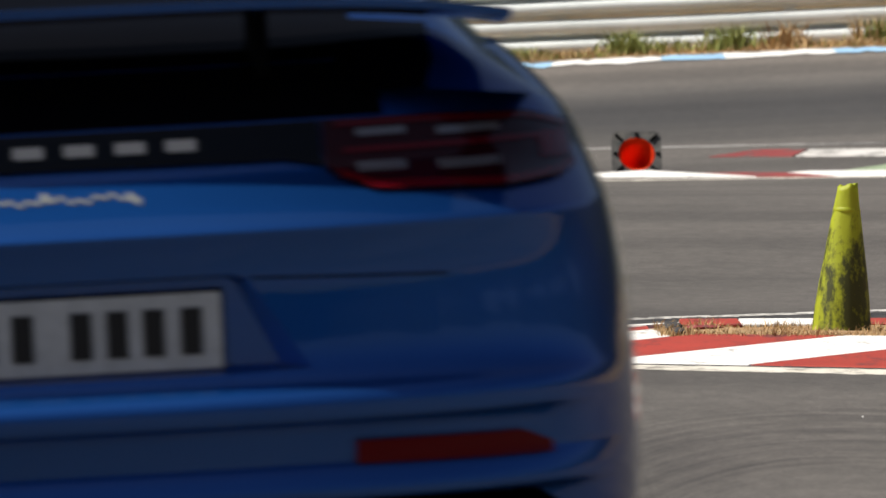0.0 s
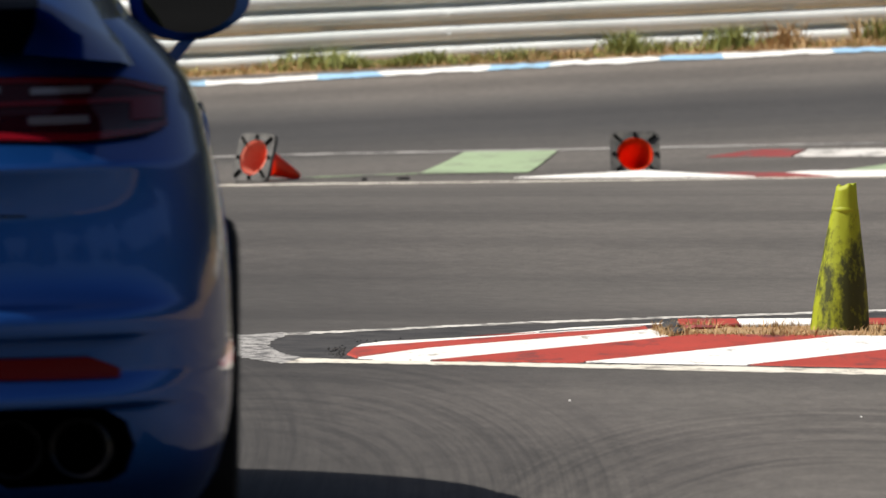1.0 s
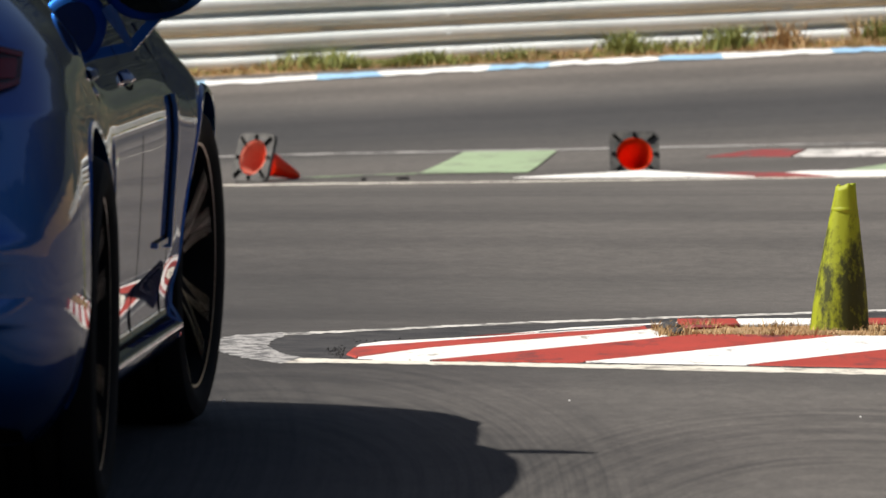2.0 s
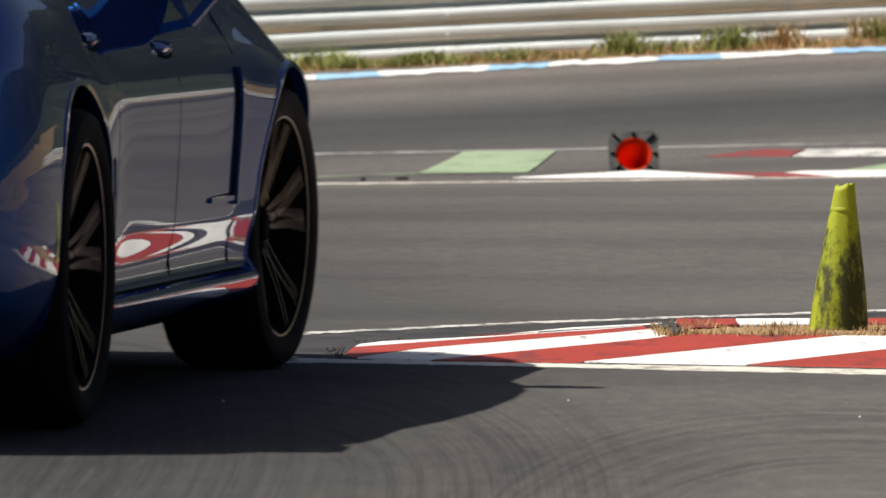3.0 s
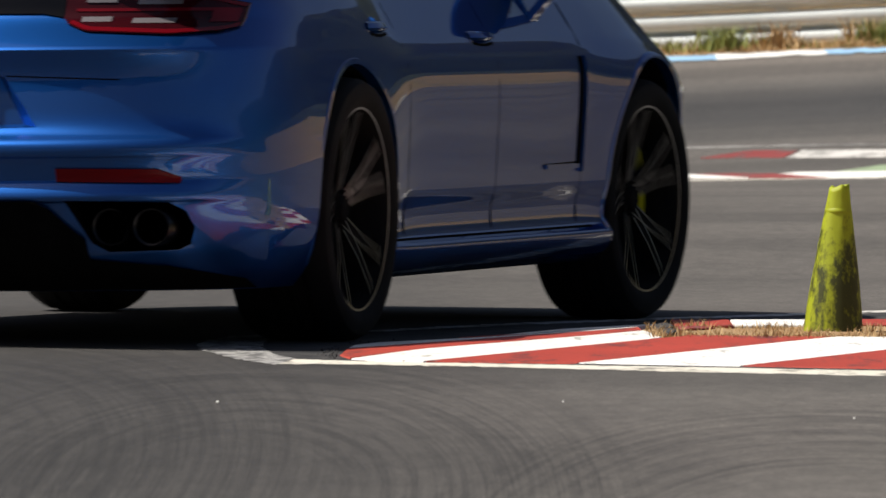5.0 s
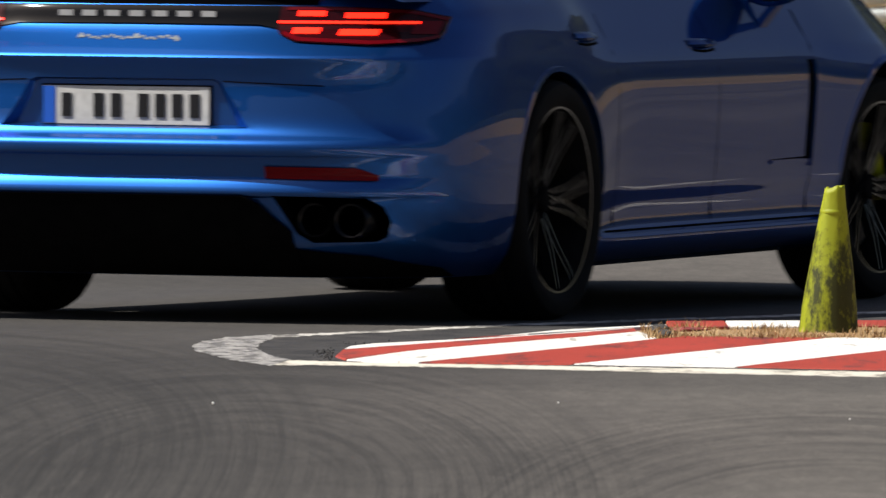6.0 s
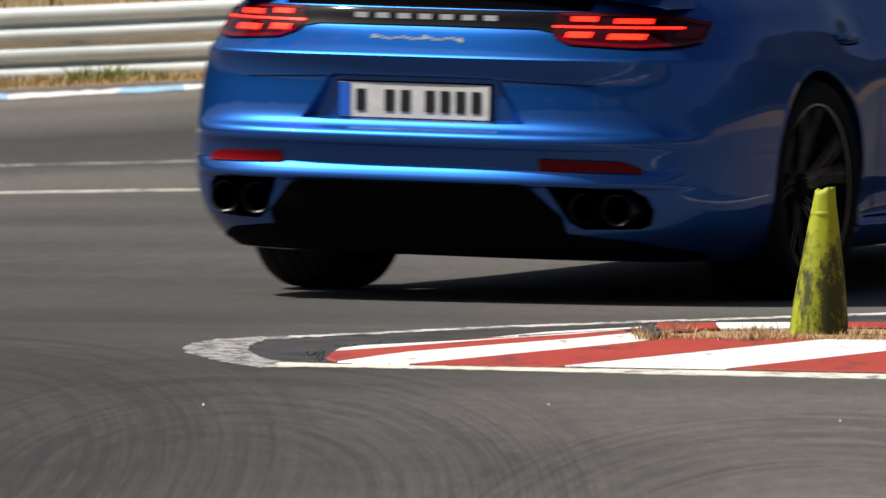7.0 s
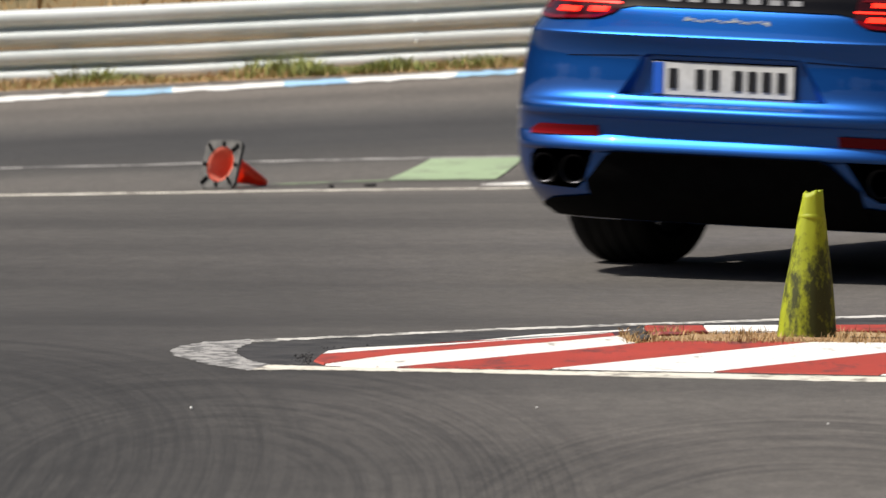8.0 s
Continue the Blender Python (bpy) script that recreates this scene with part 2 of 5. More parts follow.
LAMP_CLEAR = base_mat("clear_lens_bar", 0.15, 0.3, (0.22, 0.20, 0.21), Coat_Weight=1.0)[0]
REFLECTOR = base_mat("red_reflector", 0.25, 0, (0.15, 0.002, 0.005), Specular_IOR_Level=0.15)[0]
GLOW = base_mat("lit_brake_led", 0.3, 0, (0.6, 0.02, 0.01), Emission_Color=(1.0, 0.014, 0.005, 1), Emission_Strength=3.2)[0]
PLATE_WHITE = worn("plate_white", (0.58, 0.58, 0.57), (0.66, 0.66, 0.65), 20, 0.35)
PLATE_BLUE = base_mat("plate_blue", 0.35, 0, (0.02, 0.12, 0.60))[0]
INK = base_mat("black_ink", 0.4, 0, (0.010, 0.010, 0.012))[0]
MIRROR_GLASS = base_mat("mirror_glass", 0.02, 1.0, (0.05, 0.055, 0.06))[0]


def blade_mat(name, a, bcol, c):
    m, n, l, b = base_mat(name, 0.75)
    g = n.new("ShaderNodeNewGeometry")
    l.new(ramp(n, l, g.outputs["Random Per Island"], [(0.0, a), (0.5, bcol), (1.0, c)]), b.inputs["Base Color"])
    return m


DRY_GRASS = blade_mat("dry_grass", (0.40, 0.24, 0.10), (0.50, 0.35, 0.17), (0.26, 0.16, 0.07))
GREEN_GRASS = blade_mat("green_weeds", (0.15, 0.19, 0.035), (0.30, 0.31, 0.085), (0.10, 0.14, 0.028))


def see_through(m, share):
    """Lets part of the light pass through a thin plastic wall."""
    n, l = m.node_tree.nodes, m.node_tree.links
    b, out = n["Principled BSDF"], n["Material Output"]
    tr, mx = n.new("ShaderNodeBsdfTranslucent"), n.new("ShaderNodeMixShader")
    l.new(b.inputs["Base Color"].links[0].from_socket, tr.inputs["Color"])
    mx.inputs[0].default_value = share
    l.new(b.outputs[0], mx.inputs[1])
    l.new(tr.outputs[0], mx.inputs[2])
    l.new(mx.outputs[0], out.inputs["Surface"])


see_through(ORANGE, 0.5)
see_through(LIT_ORANGE, 0.55)
see_through(YELLOW, 0.25)

# ---------------------------------------------------------------- mesh helpers


def mesh_of(name, verts, faces, mats, smooth=False, slots=None):
    me = bpy.data.meshes.new(name)
    me.from_pydata([tuple(v) for v in verts], [], faces)
    for mt in (mats if isinstance(mats, (list, tuple)) else [mats]):
        me.materials.append(mt)
    if slots:
        me.polygons.foreach_set("material_index", slots)
    if smooth:
        me.polygons.foreach_set("use_smooth", [True] * len(me.polygons))
    me.update()
    return me


def part(name, me, parent=None, label="", m=None):
    """Links a mesh, or a bmesh with a material, as one part under a thing or a part."""
    ob = new(name, me)
    ob.parent = parent
    if m is not None:
        ob.matrix_basis = m
    if label:
        tagged(ob, label)
    return ob


class Build:
    """Collects solids into one mesh with several materials."""

    def __init__(self):
        self.v, self.f, self.s = [], [], []

    def add(self, verts, faces, slot=0, m=None):
        o = len(self.v)
        self.v += [m @ Vector(p) if m else Vector(p) for p in verts]
        self.f += [tuple(i + o for i in q) for q in faces]
        self.s += [slot] * len(faces)

    def box(self, c, size, slot=0, m=None, taper=1.0):
        x, y, z = (s / 2 for s in size)
        vs = [(c[0] + sx * x * (taper if sz > 0 else 1), c[1] + sy * y * (taper if sz > 0 else 1), c[2] + sz * z)
              for sz in (-1, 1) for sx, sy in ((-1, -1), (1, -1), (1, 1), (-1, 1))]
        self.add(vs, [(3, 2, 1, 0), (4, 5, 6, 7), (0, 1, 5, 4), (1, 2, 6, 5), (2, 3, 7, 6), (3, 0, 4, 7)], slot, m)

    def lathe(self, profile, n=48, slot=0, m=None, closed=False):
        """Profile of (radius, along y) turned about the y axis."""
        k = len(profile)
        vs = [(r * math.sin(2 * math.pi * i / n), y, r * math.cos(2 * math.pi * i / n)) for i in range(n) for r, y in profile]
        fs = []
        for i in range(n):
            j = (i + 1) % n
            for q in range(k if closed else k - 1):
                p = (q + 1) % k
                fs.append((i * k + q, i * k + p, j * k + p, j * k + q))
        self.add(vs, fs, slot, m)

    def prism(self, outline, z0, z1, slot=0, m=None):
        """Outline of (x, y), counter-clockwise, raised from z0 to z1."""
        k = len(outline)
        vs = [(x, y, z0) for x, y in outline] + [(x, y, z1) for x, y in outline]
        fs = [tuple(range(k - 1, -1, -1)), tuple(range(k, 2 * k))] + [(i, (i + 1) % k, k + (i + 1) % k, k + i) for i in range(k)]
        self.add(vs, fs, slot, m)

    def sheet(self, rows, slot=0, close=False):
        k = len(rows[0])
        self.add([p for r in rows for p in r],
                 [(i * k + j, i * k + j + 1, (i + 1) * k + j + 1, (i + 1) * k + j) for i in range(len(rows) - 1) for j in range(k - 1)], slot)

    def mesh(self, name, mats, smooth=False):
        me = mesh_of(name, self.v, self.f, mats, smooth, self.s)
        bm = bmesh.new()
        bm.from_mesh(me)
        bmesh.ops.recalc_face_normals(bm, faces=bm.faces)
        bm.to_mesh(me)
        bm.free()
        return me


def smooth_angle(me, deg=35):
    me.polygons.foreach_set("use_smooth", [True] * len(me.polygons))
    bm = bmesh.new()
    bm.from_mesh(me)
    for e in bm.edges:
        e.smooth = len(e.link_faces) == 2 and e.calc_face_angle(0) < radians(deg)
    bm.to_mesh(me)
    bm.free()
    return me


# ---------------------------------------------------------------- ground


def lerp_table(x, table):
    for (x0, y0), (x1, y1) in zip(table, table[1:]):
        if x <= x1:
            t = max(0.0, min(1.0, (x - x0) / (x1 - x0)))
            return y0 + (y1 - y0) * t
    return table[-1][1]


def hermite(x, x0, z0, s0, x1, z1, s1):
    d = x1 - x0
    t = (x - x0) / d
    return (2 * t**3 - 3 * t**2 + 1) * z0 + (t**3 - 2 * t**2 + t) * d * s0 + (3 * t**2 - 2 * t**3) * z1 + (t**3 - t**2) * d * s1


EDGE = 92.6           # far edge of the asphalt
RAIL = 94.3           # the guard rail's line
BEND = (12.0, 34.0)   # centre of the bend that the track's far edge takes to the right


def along(x, y):
    """Distance across the track, in which the far edge is a straight line, also round the bend."""
    if x <= BEND[0] or y >= 900:
        return y
    if y >= BEND[1]:
        return BEND[1] + math.hypot(x - BEND[0], y - BEND[1])
    return y + max(0.0, EDGE - y) * min(1.6, (x - BEND[0]) / (EDGE - BEND[1]))


def gz(x, y):
    """Height of the ground: a crown where the car turns, a dip behind it, a rise to the guard rail."""
    y = along(x, y)
    if y < 10:
        z = -0.25
    elif y < 17:
        z = hermite(y, 10, -0.25, 0.0, 17, -0.137, 0.0047)
    elif y < 37:
        u = y - 27
        z = -0.00227 * u**2 + 0.0000466 * u**3 + 0.0000137 * u**4
    elif y < 77:
        z = hermite(y, 37, -0.0434, 0.0234, 77, -0.665, 0.010)
    elif y < EDGE:
        z = hermite(y, 77, -0.665, 0.010, EDGE, -0.060, 0.040)
    elif y < 97:
        z = -0.060 + 0.012 * (y - EDGE)
    elif y < 125:
        z = hermite(y, 97, -0.007, 0.05, 125, 5.0, 0.10)
    else:
        z = 5.0 + 4.0 * (1 - math.exp(-(y - 125) / 60))
    slope = lerp_table(y, [(0, -0.0128), (17, -0.0128), (37, -0.0070), (77, 0.036), (EDGE, 0.047)])
    return z + slope * 14 * math.tanh(x / 14)


def make_ground():
    xs = [-900, -400, -150, -70, -40, -25] + [-16 + 1.0 * i for i in range(29)] + [12 + 1.5 * i for i in range(1, 61)] + [125, 150, 400, 900]
    ys = [-900, -400, -150, -70, -30, -10, 0, 5, 10] + [10 + 0.5 * i for i in range(1, 61)] + [40 + 1.0 * i for i in range(1, 53)] + \
         [EDGE] + [93, 93.5, 94, 95, 96, 97, 98, 100, 103, 106, 110, 115, 120, 125, 140, 170, 230, 400, 900]
    vs = [(x, y, gz(x, y)) for y in ys for x in xs]
    k = len(xs)
    fs, sl = [], []
    for j in range(len(ys) - 1):
        for i in range(k - 1):
            fs.append((j * k + i, j * k + i + 1, (j + 1) * k + i + 1, (j + 1) * k + i))
            far = along((xs[i] + xs[i + 1]) / 2, (ys[j] + ys[j + 1]) / 2)
            sl.append(4 if far > (102 if xs[i] < 28 else 114) else 2 if ys[j] < -30 or xs[i] < -40 else 0 if far < EDGE else 1 if far < 96 else 3)
    ob = new("ground", mesh_of("ground", vs, fs, [ASPHALT, EARTH, MEADOW, DRY_BANK, WOODS], True, sl))
    return tagged(ob, "grey asphalt race track with dark tyre arcs, dry earth beyond", "ground", kind="structure")


def decal(name, outline, mat, lift=0.006, step=0.5, ragged=0.0):
    """A flat painted shape laid on the ground: pairs of (x, y) on its two long edges."""
    rows = []
    for (a, c), (b, d) in zip(outline, outline[1:]):
        n = max(1, int(max(math.dist(a, b), math.dist(c, d)) / step))
        for i in range(n):
            t = i / n
            rows.append(((a[0] + (b[0] - a[0]) * t, a[1] + (b[1] - a[1]) * t), (c[0] + (d[0] - c[0]) * t, c[1] + (d[1] - c[1]) * t)))
    rows.append(outline[-1])
    b = Build()
    top = []
    for p, q in rows:
        if ragged:
            p, q = [(e[0] + 0.25 * ragged * noise.noise((e[0] * 40, e[1] * 9, 5)) + 0.12 * ragged * noise.noise((e[0] * 130, e[1] * 31, 1)),
                     e[1] + ragged * noise.noise((e[0] * 33, e[1] * 7, 2)) + 0.6 * ragged * noise.noise((e[0] * 110, e[1] * 25, 8))) for e in (p, q)]
        line = []
        for i in range(4):
            x, y = p[0] + (q[0] - p[0]) * i / 3, p[1] + (q[1] - p[1]) * i / 3
            line.append((x, y, gz(x, y) + lift))
        top.append(line)
    b.sheet(top)
    return new(name, b.mesh(name, [mat]))

# ---------------------------------------------------------------- track and its paint


def paint_strip(name, near, far, mat, label, lift=0.003, kind="structure", cat="road marking", step=0.5, ragged=0.0):
    ob = decal(name, list(zip(near, far)), mat, lift, step, ragged)
    return tagged(ob, label, cat, kind=kind)


def make_island_paint():
    paint_strip("near_line", [(-0.41, 27.46), (-0.2, 27.45), (0.17, 27.37), (0.59, 27.20), (1.10, 27.06), (3.2, 26.62)],
                [(-0.41, 27.80), (-0.21, 27.70), (0.17, 27.60), (0.60, 27.50), (1.12, 27.44), (3.2, 27.2)], WHITE_LINE,
                "white painted line along the kerb's front edge", 0.0010, step=0.02, ragged=0.05)
    paint_strip("far_line", [(-0.44, 29.68), (-0.13, 30.36), (0.19, 31.10), (0.69, 32.06), (1.35, 33.10), (3.2, 36.2)],
                [(-0.44, 29.92), (-0.13, 30.60), (0.19, 31.34), (0.70, 32.30), (1.36, 33.36), (3.3, 36.5)], FADED_LINE,
                "thin white painted line behind the kerb", 0.0010, step=0.03, ragged=0.08)
    joint = [0.35 + 0.15 * i for i in range(20)]
    paint_strip("kerb_joint", [(x, kerb_near(x) - 0.075) for x in joint], [(x, kerb_near(x) + 0.02) for x in joint], DARK_ASPHALT,
                "dark open joint along the kerb's front edge", 0.0016, cat="joint", step=0.03, ragged=0.035)
    outer = [(-0.41, 27.38), (-0.512, 27.75), (-0.594, 28.22), (-0.626, 28.52), (-0.637, 28.76), (-0.634, 29.0), (-0.617, 29.28), (-0.562, 29.66), (-0.44, 30.0)]
    inner = [(-0.36, 27.80), (-0.40, 28.00), (-0.440, 28.35), (-0.456, 28.58), (-0.462, 28.75), (-0.462, 28.92), (-0.458, 29.10), (-0.448, 29.40), (-0.43, 29.66)]
    paint_strip("island_nose", outer, inner, RUBBED_LINE, "rubbed white paint round the island's nose", 0.0012, step=0.015, ragged=0.05)
    paint_strip("dark_asphalt_patch", [(-0.455, 28.25), (-0.43, 27.95), (-0.39, 27.82), (-0.2, 27.72), (0.6, 28.3), (1.3, 29.4), (3.0, 30.5)],
                [(-0.46, 29.2), (-0.44, 29.44), (-0.40, 29.74), (-0.13, 30.34), (0.60, 31.85), (1.33, 33.0), (3.0, 35.7)], DARK_ASPHALT,
                "darker asphalt inside the painted island", 0.0005, cat="asphalt", step=0.04, ragged=0.06)


def kerb_near(x):
    return lerp_table(x, [(-0.22, 27.67), (0.55, 27.63), (0.80, 27.53), (1.20, 27.43), (3.4, 26.95)])


def slab(corners, mat_name, parent, mat, lift=0.012):
    """A kerb block: corners (x, y, height over the ground), counter-clockwise, with a bevelled rim."""
    k = len(corners)
    cx, cy = sum(c[0] for c in corners) / k, sum(c[1] for c in corners) / k
    top = [(cx + (x - cx) * 0.992, cy + (y - cy) * 0.992, gz(x, y) + h + lift) for x, y, h in corners]
    rim = [(x, y, gz(x, y) + h + lift * 0.67) for x, y, h in corners]
    low = [(x, y, gz(x, y) - 0.05) for x, y, h in corners]
    fs = [tuple(range(k))] + [(i + k, (i + 1) % k + k, (i + 1) % k, i) for i in range(k)] + \
         [(i + 2 * k, (i + 1) % k + 2 * k, (i + 1) % k + k, i + k) for i in range(k)]
    return part(mat_name, mesh_of(mat_name, top + rim + low, fs, mat), parent)


def make_kerb():
    kerb = tagged(new("kerb"), "raised kerb island in red and white slanted stripes, worn paint", "kerb", kind="structure")
    H = 0.030
    starts = [-0.03, 0.359, 0.773, 1.187, 1.60, 2.01, 2.42, 2.83]
    slab([(-0.250, 28.06, -0.008), (-0.222, 27.80, -0.007), (-0.110, 28.02, 0.001), (-0.038, 28.16, 0.006), (0.110, 28.33, 0.014), (0.258, 28.49, 0.022), (0.411, 28.79, 0.026), (0.555, 29.15, H),
          (0.552, 29.45, H), (0.417, 29.16, 0.026), (0.263, 28.92, 0.022), (0.111, 28.76, 0.014), (-0.038, 28.63, 0.006), (-0.187, 28.56, -0.004), (-0.236, 28.50, -0.007)], "red_block", kerb, KERB_RED)
    slab([(-0.219, 27.79, -0.008), (-0.12, 27.67, -0.008), (-0.034, 27.655, -0.008), (0.545, 28.56, 0.022), (0.598, 28.66, 0.026), (0.575, 28.92, H), (0.557, 29.14, H), (0.411, 28.775, 0.026),
          (0.258, 28.475, 0.022), (0.110, 28.315, 0.014), (-0.038, 28.145, 0.006), (-0.110, 28.005, 0.001)], "white_block", kerb, KERB_SCUFFED)
    slab([(-0.232, 28.525, -0.006), (-0.187, 28.575, -0.004), (-0.038, 28.645, 0.006), (0.111, 28.775, 0.014), (0.263, 28.935, 0.022), (0.417, 29.175, 0.026), (0.552, 29.465, H),
          (0.538, 29.57, 0.027), (0.419, 29.34, 0.024), (0.264, 29.12, 0.018), (0.112, 29.03, 0.010), (-0.039, 28.99, 0.002), (-0.160, 28.96, -0.004), (-0.219, 28.78, -0.006)], "white_block", kerb, KERB_SCUFFED)
    for i, x in enumerate(starts[:-1]):
        mat, nm = ((KERB_RED, "red_block"), (KERB_WHITE, "white_block"))[i % 2]
        x2 = starts[i + 1]
        slab([(x + 0.002, kerb_near(x), -0.008), (x2 - 0.002, kerb_near(x2), -0.008), (x2 + 0.700, 28.74, H), (x + 0.704, 28.74, H)], nm, kerb, mat)
    # the far side of the island: an inner row, and a lower strip behind it
    for x, x2, red in ((0.655, 0.818, True), (0.822, 1.105, False), (1.109, 1.52, True), (1.524, 1.92, False), (1.924, 2.35, True), (2.354, 2.8, False)):
        y0, y1 = 29.72 + 0.5 * (x - 0.62), 29.72 + 0.5 * (x2 - 0.62)
        slab([(x, y0, H - 0.004), (x2, y1, H - 0.004), (x2, y1 + 0.52, H), (x, y0 + 0.52, H)], *(("red_block", kerb, KERB_RED) if red else ("white_block", kerb, KERB_WHITE)))
    slab([(0.06, 29.07, 0.008), (0.25, 29.24, 0.014), (0.25, 29.36, 0.012), (0.17, 29.28, 0.010)], "red_block", kerb, KERB_RED)
    slab([(0.18, 29.30, 0.010), (0.26, 29.32, 0.016), (0.545, 29.80, 0.022), (0.65, 30.02, 0.024), (0.65, 30.50, 0.014), (0.526, 30.30, 0.012), (0.35, 29.95, 0.010)], "white_block", kerb, KERB_SCUFFED)
    for x, x2, red in ((0.655, 0.90, False), (0.904, 1.10, True), (1.104, 1.55, False), (1.554, 2.0, True), (2.004, 2.5, False)):
        y0, y1 = 30.27 + 0.5 * (x - 0.62), 30.27 + 0.5 * (x2 - 0.62)
        slab([(x, y0, 0.022), (x2, y1, 0.022), (x2, y1 + 0.34, 0.010), (x, y0 + 0.34, 0.010)], *(("red_block", kerb, KERB_RED) if red else ("white_block", kerb, KERB_WHITE)))


def make_island_soil():
    b = Build()
    rows = []
    for i in range(26):
        x = 0.56 + 0.1 * i
        row = []
        for j in range(8):
            y0, y1 = 28.68, 29.78 + 0.5 * (x - 0.62)
            y = y0 + (y1 - y0) * j / 7
            row.append((x, y, gz(x, y) + 0.030 + 0.010 * noise.noise((x * 6, y * 3, 1.3)) + 0.006 * math.sin(math.pi * j / 7)))
        rows.append(row)
    b.sheet(rows)
    tagged(new("island_soil", b.mesh("island_soil", [EARTH], True)), "bare dry soil filling the kerb island", "soil", kind="structure")


def blades(name, count, place, mat, label, width=0.006):
    """Tufts of thin bent blades: place(i) gives x, y, z, height."""
    v, f = [], []
    for i in range(count):
        x, y, z, h = place(i)
        a, lean = random.uniform(0, 6.28), random.uniform(0.2, 1.1) * h
        w = width * random.uniform(0.6, 1.4)
        dx, dy = math.cos(a) * w, math.sin(a) * w
        lx, ly = math.cos(a * 3.1) * lean, math.sin(a * 3.1) * lean
        o = len(v)
        v += [(x - dx, y - dy, z - 0.01), (x + dx, y + dy, z - 0.01), (x + dx * 0.7 + lx * 0.4, y + dy * 0.7 + ly * 0.4, z + h * 0.6),
              (x - dx * 0.7 + lx * 0.4, y - dy * 0.7 + ly * 0.4, z + h * 0.6), (x + lx, y + ly, z + h)]
        f += [(o, o + 1, o + 2, o + 3), (o + 3, o + 2, o + 4)]
    return tagged(new(name, mesh_of(name, v, f, mat)), label, "grass", kind="stuff")


def make_island_grass():
    def place(i):
        x = random.uniform(0.57, 3.0)
        y = random.uniform(28.70, 29.72 + 0.5 * (x - 0.62))
        if random.random() < 0.5:
            y = random.uniform(28.66, 28.92)
        k = 0.55 + 0.9 * max(0, 0.5 + noise.noise((x * 9, y * 2, 3)))
        return x, y, gz(x, y) + 0.031, 0.95 * k * random.choice((0.006, 0.009, 0.013, 0.018, 0.026)) * random.uniform(0.7, 1.3)
    blades("dry_grass_tufts", 13000, place, DRY_GRASS, "short dry straw grass in the kerb island", 0.0017)


def make_far_paint():
    far = [(-9, 80.9), (-1.95, 77.18), (-0.73, 76.42), (0.46, 75.42), (1.61, 74.54), (3.0, 73.52), (9, 69.4)]
    paint_strip("cross_line", far, [(x, y + 0.28) for x, y in far], WHITE_LINE, "white line across the track by the fallen cones", 0.004, step=0.12, ragged=0.10)
    back = [(-9, 83.6), (-1.85, 81.66), (-0.78, 81.46), (0.87, 80.84), (2.58, 80.30), (3.27, 80.0), (9, 78.6)]
    paint_strip("back_line", back, [(x, y + 0.2) for x, y in back], FAR_LINE, "faded grey line at the apron's back edge", 0.004, step=0.12, ragged=0.10)
    paint_strip("green_patch", [(-0.18, 77.95), (0.61, 77.44)], [(0.16, 81.05), (0.85, 80.74)], GREEN_PAINT, "pale green painted patch on the apron", 0.008)
    paint_strip("green_line", [(-1.0, 77.9), (-0.18, 77.9)], [(-1.0, 78.25), (-0.17, 78.2)], FAINT_GREEN, "faint green paint line on the apron", 0.004, step=0.1, ragged=0.08)
    paint_strip("green_apron", [(2.75, 75.4), (4.6, 74.3)], [(3.15, 76.6), (4.9, 75.7)], GREEN_PAINT, "pale green painted apron behind the far kerb", 0.008)
    kerb = tagged(new("apron_kerb"), "low red and white kerb at the track's apron", "kerb", kind="structure")
    h = 0.012
    for nm, mt, c in (("white_block", KERB_WHITE, [(0.50, 76.5, 0), (1.40, 75.6, 0.0), (2.15, 74.75, 0), (1.78, 75.75, 0.008), (1.43, 76.5, 0.018)]),
                      ("red_block", FAR_RED, [(2.16, 74.75, 0), (2.68, 74.1, 0), (2.36, 75.1, h), (2.08, 75.5, h), (1.79, 75.75, 0.008)]),
                      ("white_block", KERB_WHITE, [(2.69, 74.1, 0), (3.7, 73.3, 0), (3.7, 74.4, h), (2.52, 75.3, h), (2.37, 75.1, h)]),
                      ("red_block", FAR_RED, [(1.92, 79.05, 0), (2.52, 78.66, 0), (2.66, 79.45, h), (2.30, 79.65, h)]),
                      ("white_block", FAR_WHITE, [(2.54, 78.64, 0), (3.24, 78.15, 0), (3.3, 79.0, h), (2.68, 79.42, h)]),
                      ("red_block", FAR_RED, [(3.26, 78.13, 0), (4.1, 77.6, 0), (4.2, 78.5, h), (3.32, 79.0, h)])):
        slab(c, nm, kerb, mt, 0.006)
    edge = tagged(new("edge_kerb"), "flat edge strip painted pale blue and white in turns", "kerb", kind="structure")
    x = -1.08 - 1.46 * 10
    for i in range(44):
        w = (0.54, 0.92)[i % 2]
        wob = [0.10 * noise.noise((q * 1.7, 4, 2)) for q in (x, x + w, x + w / 2)]
        y0 = [91.0 + 0.16 * max(-6, min(6, q + 2.3)) if q < 1.6 else 91.62 for q in (x, x + w)]
        ob = decal(("blue_length", "white_length")[i % 2], [((x, y0[0] + wob[0]), (x, y0[0] + 0.75)), ((x + w / 2, sum(y0) / 2 + wob[2]), (x + w / 2, sum(y0) / 2 + 0.70)), ((x + w, y0[1] + wob[1]), (x + w, y0[1] + 0.75))],
                   (BLUE_LINE, KERB_WHITE)[i % 2], 0.008, 0.08, 0.26)
        ob.parent = edge
        x += w


# ---------------------------------------------------------------- guard rail and verge


